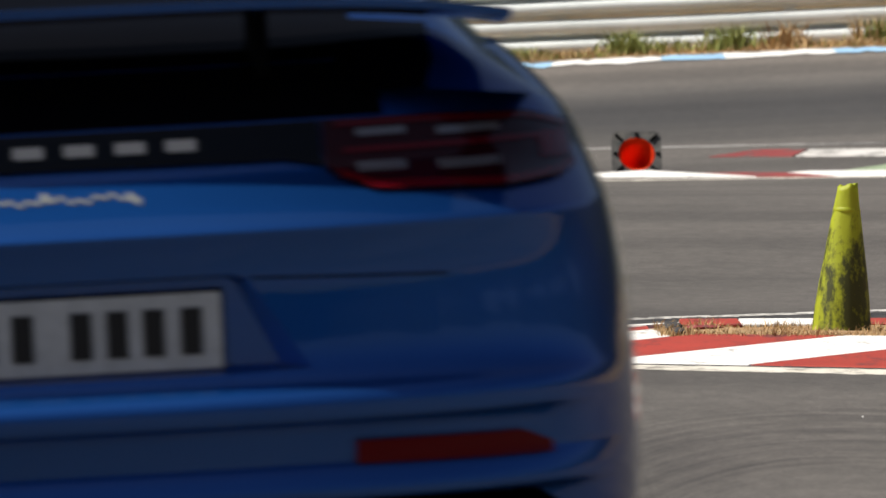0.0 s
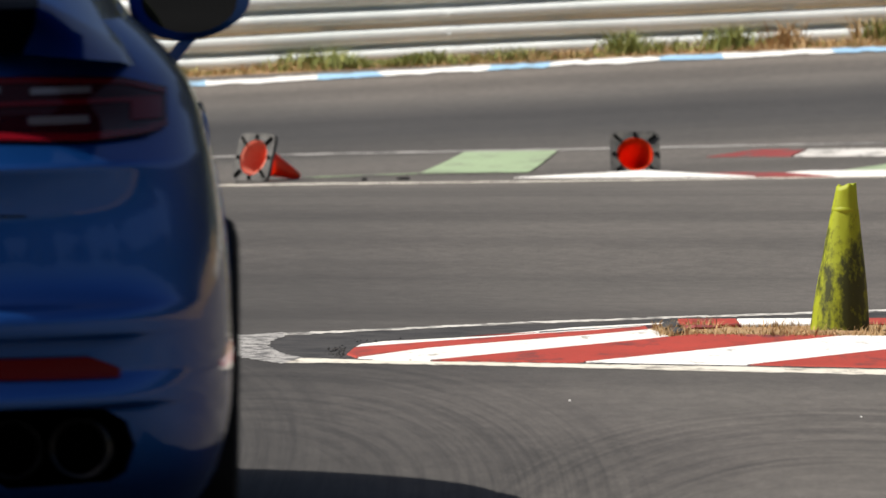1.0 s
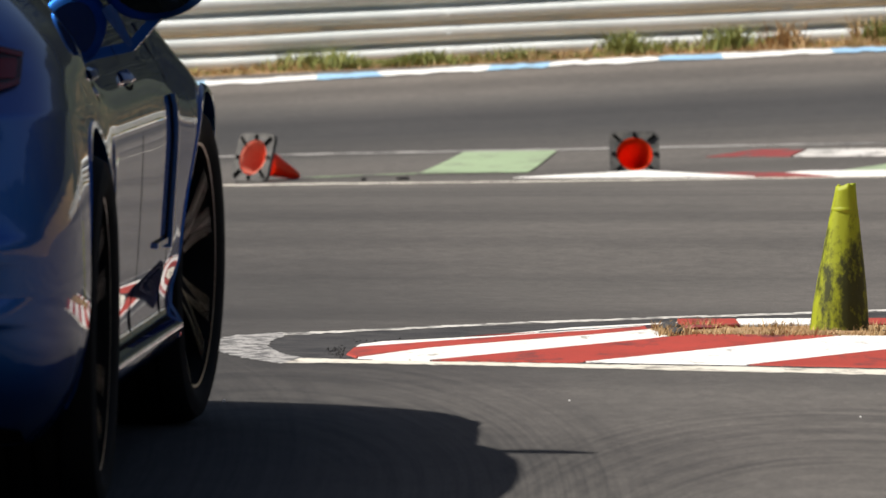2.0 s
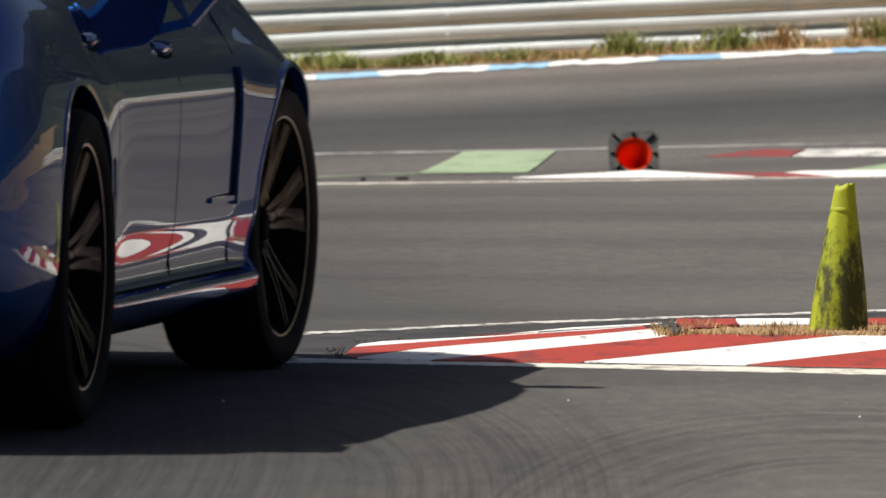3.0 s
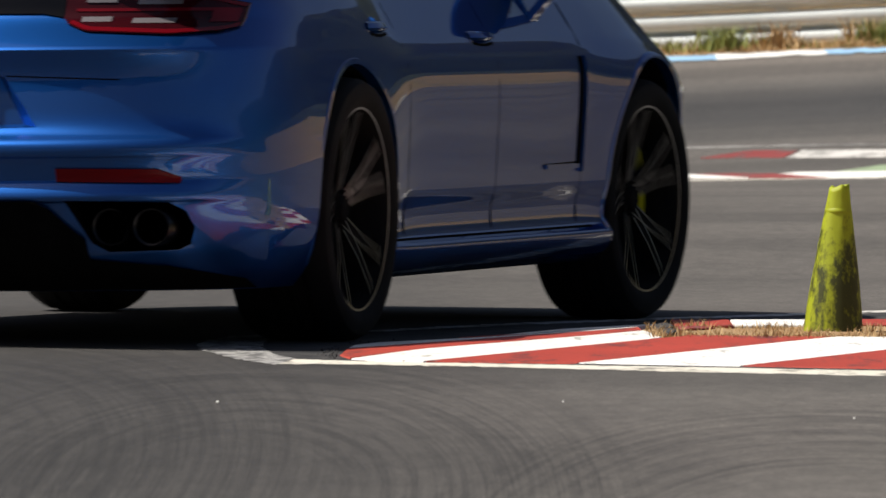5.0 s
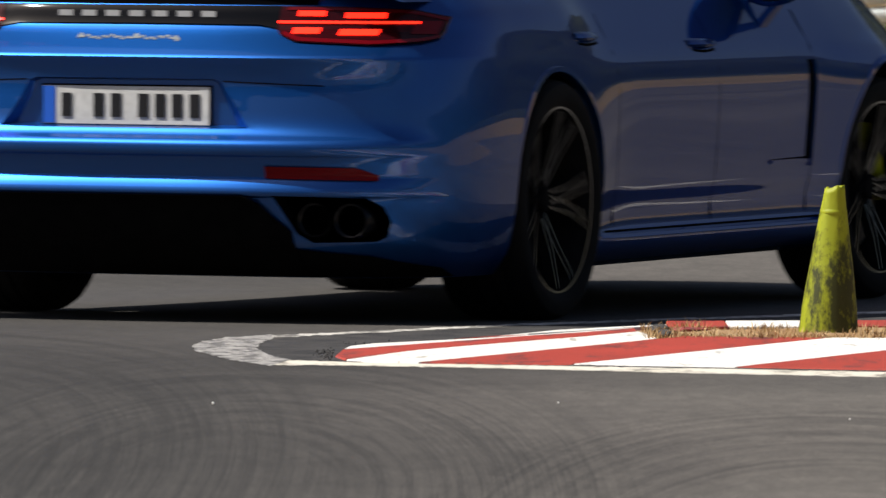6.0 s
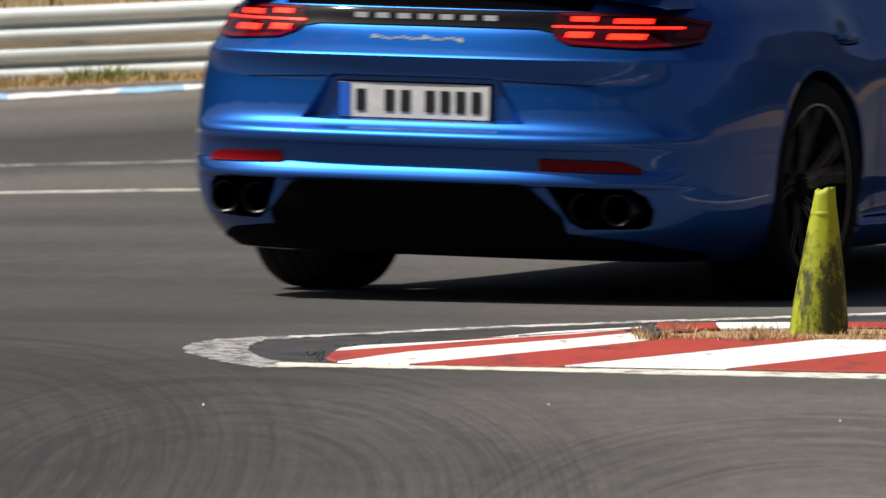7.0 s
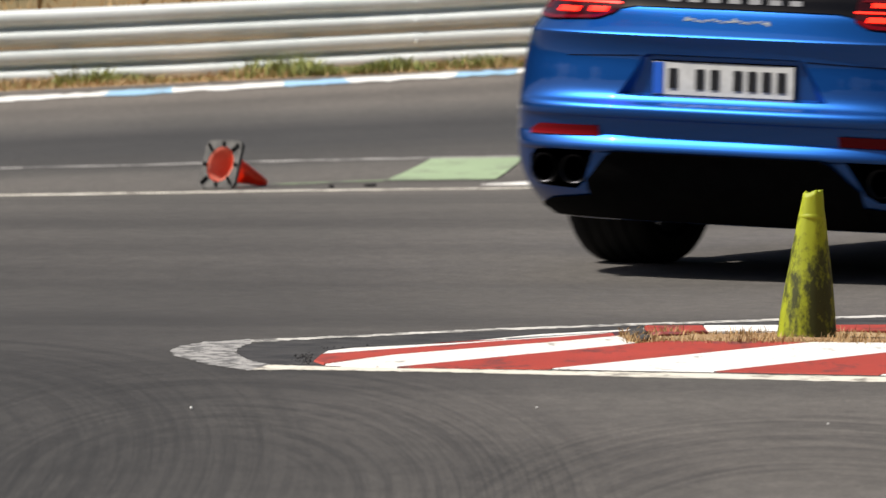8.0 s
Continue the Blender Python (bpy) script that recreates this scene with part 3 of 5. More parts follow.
def rail_at(d):
    """A point of the guard rail's line d metres along it, and the line's heading to the right in radians."""
    if d <= BEND[0]:
        return d, RAIL, 0.0
    r = RAIL - BEND[1]
    a = (d - BEND[0]) / r
    return BEND[0] + r * math.sin(a), BEND[1] + r * math.cos(a), a


def make_rail():
    prof = [(0.0, 0.167), (0.050, 0.162), (0.090, 0.154), (0.118, 0.140), (0.130, 0.118), (0.132, 0.083), (0.130, 0.051), (0.122, 0.037), (0.028, 0.011), (0.022, 0.002),
            (0.040, -0.008), (0.100, -0.018), (0.136, -0.030), (0.153, -0.048), (0.158, -0.074), (0.158, -0.101), (0.150, -0.120), (0.034, -0.156), (0.010, -0.163), (0.0, -0.167)]
    rail = tagged(new("guard_rail"), "galvanised steel guard rail of two stacked corrugated beams", "guard rail")
    bb = Build()
    bb.lathe([(0.0, -0.014), (0.014, -0.012), (0.017, 0.0), (0.017, 0.004)], 8)
    bolt = bb.mesh("joint_bolt", [STEEL])
    for zc, out in ((0.145, 0.045), (0.485, 0.0)):
        for s in range(14):
            da = -24 + 4 * s
            b = Build()
            for back in (0.0, 0.004):
                grid = []
                for i in range(9):
                    d = da + 4.12 * i / 8
                    x, y, a = rail_at(d)
                    z = gz(x, y) + zc + 0.010 * noise.noise((d * 0.6, zc * 9, 0)) + 0.004 * noise.noise((d * 3.1, zc * 9, 4))
                    dent = out + 0.012 * noise.noise((d * 0.45, zc * 5, 7))
                    grid.append([(x - math.sin(a) * (q + dent - back), y - math.cos(a) * (q + dent - back - (0.004 if s % 2 else 0)), z + dz) for q, dz in prof])
                b.sheet(grid)
            ob = part("beam", smooth_angle(b.mesh("beam", [STEEL]), 40), rail)
            if da < 12:
                for dz, deep in ((-0.085, 0.158), (0.003, 0.024), (0.08, 0.132)):
                    x = da + 0.06
                    part("joint_bolt", bolt, ob, "", Matrix.Translation((x, RAIL - deep - out, gz(x, RAIL) + zc + dz)))
    post = Build()
    post.box((0, 0, 0.26), (0.11, 0.006, 0.66))
    post.box((-0.052, 0.03, 0.26), (0.006, 0.06, 0.66))
    post.box((0.052, 0.03, 0.26), (0.006, 0.06, 0.66))
    me = post.mesh("post", [STEEL])
    for i in range(28):
        x, y, a = rail_at(-23 + 2 * i)
        part("post", me, rail, "", Matrix.Translation((x + 0.035 * math.sin(a), y + 0.035 * math.cos(a), gz(x, y) - 0.02)) @ Matrix.Rotation(-a, 4, "Z"))


def make_verge():
    rnd = random.Random(4)
    clumps = [(rnd.uniform(-12, 14), rnd.uniform(92.8, 94.0), rnd.uniform(0.5, 1.0)) for _ in range(150)]

    def dry(i):
        if rnd.random() < 0.5:
            c = clumps[i % 150]
            x, y, k = c[0] + rnd.gauss(0, 0.14), c[1] + rnd.gauss(0, 0.12), c[2]
        else:
            x, y, k = rnd.uniform(-14, 16), rnd.uniform(92.5, 94.2), 0.55
        return x, max(92.45, y), gz(x, y), k * rnd.uniform(0.02, 0.11)

    def green(i):
        c = clumps[(i * 7) % 150] if i % 3 else clumps[(i * 5) % 60]
        x, y = c[0] + rnd.gauss(0, 0.24), max(92.75, min(94.1, c[1] + rnd.gauss(0.10, 0.25)))
        if i % 29 == 0:
            x, y = (3.80, 2.45, 1.55)[i % 3] + rnd.gauss(0, 0.09), 93.25 + rnd.gauss(0, 0.1)
            return x, y, gz(x, y), rnd.uniform(0.06, 0.25)
        k = max(0.25, min(1.0, 0.55 + 1.5 * noise.noise((x * 1.3, 3, 1))))
        return x, y, gz(x, y), k * c[2] * rnd.uniform(0.03, 0.24 if i % 3 else 0.36)

    def tall(i):
        c = (2.95, 93.2) if i < 90 else (3.65, 93.3)
        x, y = c[0] + rnd.gauss(0, 0.10), c[1] + rnd.gauss(0, 0.08)
        return x, y, gz(x, y), rnd.uniform(0.10, 0.27)

    def bank(i):
        x, y = rnd.uniform(-20, 22), rnd.uniform(94.9, 112)
        return x, y, gz(x, y), rnd.uniform(0.08, 0.3)
    blades("verge_straw", 30000, dry, DRY_GRASS, "dry straw-coloured grass along the guard rail", 0.006)
    blades("verge_weeds", 26000, green, GREEN_GRASS, "green weeds growing before the guard rail", 0.009)
    blades("tall_straw", 190, tall, DRY_GRASS, "tall dry seed stalks before the guard rail", 0.010)
    blades("bank_grass", 9000, bank, DRY_GRASS, "dry grass on the bank behind the guard rail", 0.02)


# ---------------------------------------------------------------- cones and litter


def orange_cone(name, m, label, base_mat_, inside):
    cone = tagged(new(name), label, "traffic cone", group="fallen cones")
    cone.matrix_world = m
    b = Build()
    prof = [(0.128, 0.0), (0.124, 0.02), (0.090, 0.17), (0.052, 0.36), (0.027, 0.48), (0.020, 0.487), (0.016, 0.48), (0.022, 0.47), (0.046, 0.36),
            (0.084, 0.17), (0.116, 0.02), (0.120, 0.0)]
    b.lathe(prof[:6], 40, 0)
    b.lathe(prof[5:], 40, 1)
    b.lathe([(0.135, 0.004), (0.135, 0.016), (0.120, 0.018)], 40, 0)
    part("cone_body", smooth_angle(b.mesh("cone_body", [ORANGE, inside]), 40), cone)
    # square foot with a round hole and chamfered corners
    n, q = 48, 0.178
    ring = []
    for i in range(n):
        a = 2 * math.pi * i / n
        c, s = math.cos(a), math.sin(a)
        k = q / max(abs(c), abs(s))
        k = min(k, 0.232)
        ring.append((k * c, k * s))
    vs = []
    for y in (0.0, 0.030):
        vs += [(0.131 * math.cos(2 * math.pi * i / n), y, 0.131 * math.sin(2 * math.pi * i / n)) for i in range(n)]
        vs += [(x, y, z) for x, z in ring]
    fs = []
    for i in range(n):
        j = (i + 1) % n
        fs += [(i, j, n + j, n + i), (2 * n + j, 2 * n + i, 3 * n + i, 3 * n + j), (n + i, n + j, 3 * n + j, 3 * n + i), (i, 2 * n + i, 2 * n + j, j)]
    f = Build()
    f.add(vs, fs)
    base = part("foot", f.mesh("foot", [base_mat_]), cone, "grey rubber foot")
    for i in range(8):
        ln = 0.07 if i % 2 else 0.028
        r = Build()
        r.box((0.137 + ln / 2, -0.004, 0), (ln, 0.02, 0.018), 0, Matrix.Rotation(math.pi / 4 * i, 4, "Y"))
        part("rib", r.mesh("rib", [BLACK]), base, "black rib under the foot")
    return cone


def lying(x, y, yaw, tilt=17.5, roll=0, sink=0.004):
    """Pose of a cone on its side: its point lies towards yaw (degrees from straight ahead, to the right)."""
    m = Matrix.Rotation(radians(-yaw), 4, "Z") @ Matrix.Rotation(radians(-tilt), 4, "X") @ Matrix.Rotation(radians(roll), 4, "Y")
    low = min((m @ Vector(p)).z for p in ((0.178, 0, -0.178), (-0.178, 0, -0.178), (0.178, 0.03, -0.178), (-0.178, 0.03, -0.178)))
    return Matrix.Translation((x, y, gz(x, y) - low - sink)) @ m


def make_cones():
    orange_cone("orange_cone", lying(1.362, 76.95, -3, 27, 0, 0.045), "orange traffic cone fallen over, its open grey foot upright", RUBBER_BASE, ORANGE)
    orange_cone("orange_cone", lying(-1.36, 77.75, 43, 17, 0), "orange traffic cone on its side with a pale grey foot", GREY_BASE, LIT_ORANGE)
    cone = tagged(new("yellow_cone"), "dirty yellow plastic cone with scuffs and a broken tip", "traffic cone")
    x, y = 1.075, 29.35
    cone.matrix_world = pose(x, y, gz(x, y) + 0.040, 0.6, 2.2, 0)
    n, prof = 36, [(0.087, -0.01), (0.083, 0.02), (0.079, 0.06), (0.071, 0.12), (0.062, 0.18), (0.052, 0.24), (0.0425, 0.30), (0.035, 0.345), (0.030, 0.378),
                   (0.0285, 0.392), (0.023, 0.389), (0.026, 0.34)]
    vs = []
    for i in range(n):
        a = 2 * math.pi * i / n
        for k, (r, z) in enumerate(prof):
            d = 1 + 0.03 * noise.noise((math.cos(a) * 1.5, math.sin(a) * 1.5, z * 9)) - 0.09 * max(0, math.cos(a + 1.7)) ** 6 * (1 if 8 > k > 4 else 0.3)
            top = 0.006 * math.cos(a) * (z > 0.36) + 0.007 * noise.noise((math.cos(a) * 2.2, math.sin(a) * 2.2, 7)) * (z > 0.36)
            vs.append((0.95 * r * d * math.cos(a), 0.95 * r * d * math.sin(a), z + top))
    k = len(prof)
    fs = [(i * k + q, ((i + 1) % n) * k + q, ((i + 1) % n) * k + q + 1, i * k + q + 1) for i in range(n) for q in range(k - 1)]
    part("cone_body", mesh_of("cone_body", vs, fs, YELLOW, True), cone)
    c = Build()
    c.lathe([(0.0355, 0.0), (0.0374, 0.003), (0.0364, 0.010), (0.0335, 0.014)], 30, 0, Matrix.Translation((0, 0, 0.318)) @ Matrix.Rotation(radians(90), 4, "X"))
    part("collar", smooth_angle(c.mesh("collar", [YELLOW]), 50), cone)


def lump(name, x, y, size, mat, label, cat, z0=0.0):
    bm = bmesh.new()
    bmesh.ops.create_icosphere(bm, subdivisions=2, radius=1)
    for v in bm.verts:
        v.co *= 1 + 0.35 * noise.noise(v.co * 1.7 + Vector((x, y, 0)))
        v.co = Vector((v.co.x * size[0], v.co.y * size[1], v.co.z * size[2]))
    me = bpy.data.meshes.new(name)
    bm.to_mesh(me)
    bm.free()
    me.materials.append(mat)
    ob = new(name, me)
    ob.location = (x, y, gz(x, y) + z0 + size[2] * 0.7)
    return tagged(ob, label, cat)


def make_litter():
    lump("stone_chip", -0.510, 25.3, (0.003, 0.006, 0.003), KERB_WHITE, "tiny white stone chip on the asphalt", "stone")
    lump("stone_chip", 0.298, 25.5, (0.0024, 0.005, 0.002), KERB_WHITE, "tiny pale stone chip on the asphalt", "stone")
    lump("stone_chip", 0.96, 24.9, (0.0024, 0.005, 0.002), KERB_WHITE, "tiny pale stone chip on the asphalt", "stone")
    lump("rubber_scrap", -0.56, 77.1, (0.02, 0.05, 0.014), TYRE, "small black scrap of tyre rubber", "rubber scrap")
    lump("rubber_scrap", -0.28, 77.05, (0.05, 0.06, 0.012), TYRE, "flat black scrap of tyre rubber", "rubber scrap")
    lump("dark_stone", 0.615, 29.25, (0.030, 0.12, 0.015), DARK_ASPHALT, "broken dark lump at the kerb's gap", "stone", 0.034)
    lump("dark_stone", 0.622, 28.86, (0.024, 0.10, 0.013), DARK_ASPHALT, "broken dark lump at the kerb's gap", "stone", 0.034)
    lump("red_shard", 0.70, 29.35, (0.06, 0.08, 0.009), FAR_RED, "broken red kerb piece in dry grass", "kerb piece", 0.034)


def make_rubble():
    """Crumbs of broken asphalt before the kerb's tip, in one mesh."""
    rnd = random.Random(21)
    v, f = [], []
    for i in range(170):
        x = -0.258 - abs(rnd.gauss(0, 0.020)) if i % 3 else -0.24 + rnd.uniform(0, 0.45)
        y = 28.30 + rnd.gauss(0, 0.18) if i % 3 else 29.12 + 0.1 * (x + 0.2) + abs(rnd.gauss(0, 0.12))
        s = rnd.uniform(0.0014, 0.0042)
        z = gz(x, y) + s * 0.4
        o = len(v)
        v += [(x + s * a * rnd.uniform(0.7, 1.3), y + s * b * rnd.uniform(0.8, 1.6), z + s * c * rnd.uniform(0.6, 1.1)) for a, b, c in
              ((1, 0, 0), (0, 1, 0), (-1, 0, 0), (0, -1, 0), (0, 0, 1), (0, 0, -1))]
        f += [(o, o + 1, o + 4), (o + 1, o + 2, o + 4), (o + 2, o + 3, o + 4), (o + 3, o, o + 4),
              (o + 1, o, o + 5), (o + 2, o + 1, o + 5), (o + 3, o + 2, o + 5), (o, o + 3, o + 5)]
    tagged(new("asphalt_crumbs", mesh_of("asphalt_crumbs", v, f, DARK_ASPHALT)), "dark crumbs of broken asphalt before the kerb's tip", "gravel", kind="stuff")


def make_backdrop():
    """Unseen wooded hills added all round, beyond the bank, to close the place and darken the car's reflections."""
    n = 360
    ring = []
    for i in range(n + 1):
        a = 2 * math.pi * i / n
        r = 210 + 25 * noise.noise((math.cos(a) * 2, math.sin(a) * 2, 0))
        h = 30 + 9 * noise.noise((math.cos(a) * 5, math.sin(a) * 5, 3)) + 5 * noise.noise((math.cos(a) * 19, math.sin(a) * 19, 3)) + 4 * noise.noise((math.cos(a) * 60, math.sin(a) * 60, 5))
        h += 9 * max(0.0, math.cos(a - 0.9)) ** 2
        ring.append([(r * math.cos(a), r * math.sin(a) + 30, z) for z in (-4, h * 0.5, h)] + [(r * 1.2 * math.cos(a), r * 1.2 * math.sin(a) + 30, h * 1.1)])
    b = Build()
    b.sheet(ring)
    tagged(new("backdrop", b.mesh("backdrop", [WOODS], True)), "unseen dark wooded hillside, added far round the track", "hills", kind="structure")


make_ground()
make_backdrop()
make_island_paint()
make_kerb()
make_island_soil()
make_far_paint()
make_rail()
make_cones()
make_litter()
make_rubble()

# ---------------------------------------------------------------- the car: x forward from the rear axle, y left, z up
TYRE_R, BASE = 0.357, 2.95
DOOR_W = [(0.16, 0.845), (0.18, 0.885), (0.205, 0.911), (0.235, 0.924), (0.248, 0.923), (0.258, 0.912), (0.268, 0.900), (0.285, 0.8935), (0.310, 0.8912), (0.340, 0.8935),
          (0.362, 0.8990), (0.384, 0.9052), (0.400, 0.9080), (0.50, 0.9150), (0.60, 0.9210), (0.66, 0.9235), (0.70, 0.9232), (0.74, 0.9195), (0.78, 0.9090), (0.82, 0.8920),
          (0.86, 0.868), (0.91, 0.839), (0.95, 0.815), (0.99, 0.790), (1.03, 0.762)]
SIDE_W = [(0.16, 0.850), (0.20, 0.886), (0.25, 0.909), (0.30, 0.918), (0.36, 0.924), (0.45, 0.928), (0.55, 0.926), (0.65, 0.9235),
          (0.70, 0.921), (0.755, 0.917), (0.80, 0.910), (0.86, 0.891), (0.91, 0.865), (0.95, 0.839), (0.99, 0.810), (1.03, 0.775)]
REAR_X = [(0.16, -0.90), (0.20, -0.985), (0.26, -1.06), (0.30, -1.085), (0.395, -1.125), (0.402, -1.138), (0.415, -1.142), (0.448, -1.128), (0.455, -1.122),
          (0.512, -1.145), (0.520, -1.156), (0.545, -1.160), (0.560, -1.151), (0.575, -1.128), (0.60, -1.111), (0.66, -1.103), (0.735, -1.100),
          (0.775, -1.112), (0.797, -1.122), (0.808, -1.112), (0.885, -1.016), (0.94, -0.99), (0.95, -0.98), (0.99, -0.945), (1.03, -0.895)]


def curve_table(x, table):
    """Smooth curve through the table's points."""
    k = max(0, min(len(table) - 2, sum(1 for p in table if p[0] <= x) - 1))

    def slope(i):
        p, q = table[max(0, i - 1)], table[min(len(table) - 1, i + 1)]
        return (q[1] - p[1]) / (q[0] - p[0])
    (x0, y0), (x1, y1) = table[k], table[k + 1]
    return hermite(max(x0, min(x1, x)), x0, y0, slope(k), x1, y1, slope(k + 1))


def ease(x, a, b):
    t = max(0.0, min(1.0, (x - a) / (b - a)))
    return t * t * (3 - 2 * t)


def half_width(x, z):
    door = ease(x, 0.15, 0.50)
    w = door * curve_table(z, DOOR_W) + (1 - door) * curve_table(z, SIDE_W)
    flare = math.exp(-((x / 0.50) ** 4)) + math.exp(-(((x - BASE) / 0.50) ** 4))
    low = 1 - ease(z, 0.56, 0.90)
    w += 0.022 * min(1, flare) * low * ease(z, 0.18, 0.38)
    w += 0.022 * math.exp(-((x + 0.12) / 0.50) ** 2) * math.exp(-((z - 0.93) / 0.085) ** 2)
    w += 0.030 * math.exp(-((x - BASE - 0.05) / 0.52) ** 2) * math.exp(-((z - 0.76) / 0.19) ** 2)
    return w


REAR_PLAIN = [(0.16, -0.90), (0.20, -0.985), (0.26, -1.06), (0.30, -1.092), (0.36, -1.116), (0.42, -1.127), (0.50, -1.126), (0.60, -1.117), (0.70, -1.101),
              (0.78, -1.078), (0.83, -1.051), (0.885, -1.016), (0.94, -0.985), (0.99, -0.945), (1.03, -0.895)]


def rear_end(k, z):
    """How far the tail reaches at this height, k of the way out: its creases run out towards the corners."""
    fade = ease(k, 0.78, 0.97)
    return (1 - fade) * curve_table(z, REAR_X) + fade * curve_table(z, REAR_PLAIN)


def rear_shape(z):
    """The plan curve's end, start, width and roundness at this height."""
    n = 3.5 if z < 0.80 else max(2.9, 3.5 - (z - 0.80) * 8)
    return -0.28, half_width(-0.28, z), n


def rear_point(y, z, off=0.0):
    """A point of the tail's skin, off metres outside it; y is signed."""
    x0, w, n = rear_shape(z)

    def at(v):
        k = min(0.9999, abs(v) / w)
        return x0 + (rear_end(k, z) - x0) * (1 - k ** n) ** (1 / n)
    x = at(y)
    dy = 0.004
    slope = (at(abs(y) + dy) - at(abs(y) - dy)) / (2 * dy) if abs(y) > dy else 0.0
    nx, ny = -1.0, slope
    ln = math.hypot(nx, ny)
    return Vector((x + nx / ln * off, y + math.copysign(ny / ln * off, y), z))


def side_point(x, z, off=0.0, side=-1):
    return Vector((x, side * (half_width(x, z) + off), z))


def top_scale(x, z):
    top = lerp_table(x, [(2.2, 1.03), (2.6, 1.015), (2.95, 0.99), (3.35, 0.92), (3.6, 0.84), (3.78, 0.74), (3.9, 0.66)])
    return z if z < 0.4 else 0.4 + (z - 0.4) * (top - 0.4) / 0.63


def body_mesh():
    zs = [0.16, 0.19, 0.215, 0.25, 0.262, 0.275, 0.30, 0.34, 0.37, 0.395, 0.402, 0.415, 0.432, 0.448, 0.455, 0.48, 0.512, 0.520, 0.532, 0.545, 0.552, 0.560,
          0.567, 0.575, 0.587, 0.60, 0.63, 0.66, 0.70, 0.735, 0.755, 0.775, 0.787, 0.797, 0.803, 0.808, 0.83, 0.86, 0.885, 0.91, 0.94, 0.97, 1.0, 1.03]
    zs = sorted(zs + [0.205, 0.235, 0.243, 0.256, 0.268, 0.285, 0.292, 0.31, 0.325, 0.355, 0.362, 0.378, 0.386, 0.425, 0.465, 0.495, 0.615, 0.645, 0.68, 0.715, 0.765, 0.82, 0.845, 0.872, 0.895, 0.925, 0.3985, 0.408, 0.4235, 0.4515, 0.516, 0.5255, 0.538, 0.5485, 0.556, 0.5635, 0.571, 0.581, 0.786, 0.792, 0.8055, 0.815, 0.822])
    zs = sorted(set(zs))
    xs = [-0.28 + 0.06 * i for i in range(1, 57)]
    loops = []
    for z in zs:
        half = []
        x0, w, n = rear_shape(z)
        for i in range(40):
            th = (math.pi / 2) * (i / 39)
            y = w * math.sin(th) ** (2 / n) if i < 39 else w
            x = x0 + (rear_end(y / w, z) - x0) * (max(0.0, math.cos(th)) ** (2 / n) if i < 39 else 0.0)
            half.append((x, y))
        half += [(x, half_width(x, z) - max(0, x - 2.9) ** 2 * 0.22) for x in xs]
        xl, yl = half[-1]
        xf = 3.88 - 0.10 * abs(z - 0.45) - (0.25 * (z - 0.75) if z > 0.75 else 0)
        for i in range(1, 13):
            th = (math.pi / 2) * i / 12
            half.append((xl + (xf - xl) * math.sin(th) ** 0.9, yl * max(0.0, math.cos(th)) ** 0.45 if i < 12 else 0.0))
        loops.append([(x, -y, top_scale(x, z)) for x, y in half])
    k = len(loops[0])
    vs, fs = [], []
    for lp in loops:                      # right half, then left half without the shared ends
        vs += lp + [(x, -y, z) for x, y, z in lp[1:-1]][::-1]
    m = 2 * k - 2
    for j in range(len(loops) - 1):
        for i in range(m):
            a, b2 = j * m + i, j * m + (i + 1) % m
            fs.append((a, b2, b2 + m, a + m))
    for base, flip in ((0, True), ((len(loops) - 1) * m, False)):     # floor and deck
        for i in range(k - 1):
            r0, r1 = base + i, base + i + 1
            l0, l1 = base + (m - i) % m, base + m - i - 1
            q = [r0, r1, l1, l0]
            q = [a for n_, a in enumerate(q) if a not in q[:n_]]
            if len(q) > 2:
                fs.append(tuple(q[::-1] if flip else q))
    me = mesh_of("body", vs, fs, [PAINT, BLACK])
    bm = bmesh.new()
    bm.from_mesh(me)
    bmesh.ops.remove_doubles(bm, verts=bm.verts, dist=0.0004)
    bmesh.ops.recalc_face_normals(bm, faces=bm.faces)
    bm.to_mesh(me)
    bm.free()
    # openings: wheel houses, tail pipe openings, plate recess
    c = Build()
    for x in (0.0, BASE):
        for s in (-1, 1):
            n = 56
            ring = [(x + 0.388 * math.cos(2 * math.pi * i / n), TYRE_R + 0.008 + 0.388 * math.sin(2 * math.pi * i / n)) for i in range(n)]
            ya, yb = sorted((s * 0.60, s * 1.2))
            c.add([(p, ya, q) for p, q in ring] + [(p, yb, q) for p, q in ring],
                  [tuple(range(n)), tuple(range(2 * n - 1, n - 1, -1))] + [(i, n + i, n + (i + 1) % n, (i + 1) % n) for i in range(n)], 1)
    for s in (-1, 1):
        out = [(s * 0.47, 0.402), (s * 0.735, 0.396), (s * 0.775, 0.372), (s * 0.790, 0.33), (s * 0.775, 0.285), (s * 0.745, 0.27), (s * 0.57, 0.266), (s * 0.53, 0.290)]
        k2 = len(out)
        c.add([(-1.3, y, z) for y, z in out] + [(-0.78, y * 0.97, z) for y, z in out],
              [tuple(range(k2)), tuple(range(2 * k2 - 1, k2 - 1, -1))] + [(i, k2 + i, k2 + (i + 1) % k2, (i + 1) % k2) for i in range(k2)], 1)
    wide = [(0.405, 0.592), (-0.405, 0.592), (-0.315, 0.728), (-0.285, 0.738), (0.285, 0.738), (0.315, 0.728)]
    inner = [(0.345, 0.602), (-0.345, 0.602), (-0.285, 0.722), (-0.27, 0.730), (0.27, 0.730), (0.285, 0.722)]
    k2 = 6
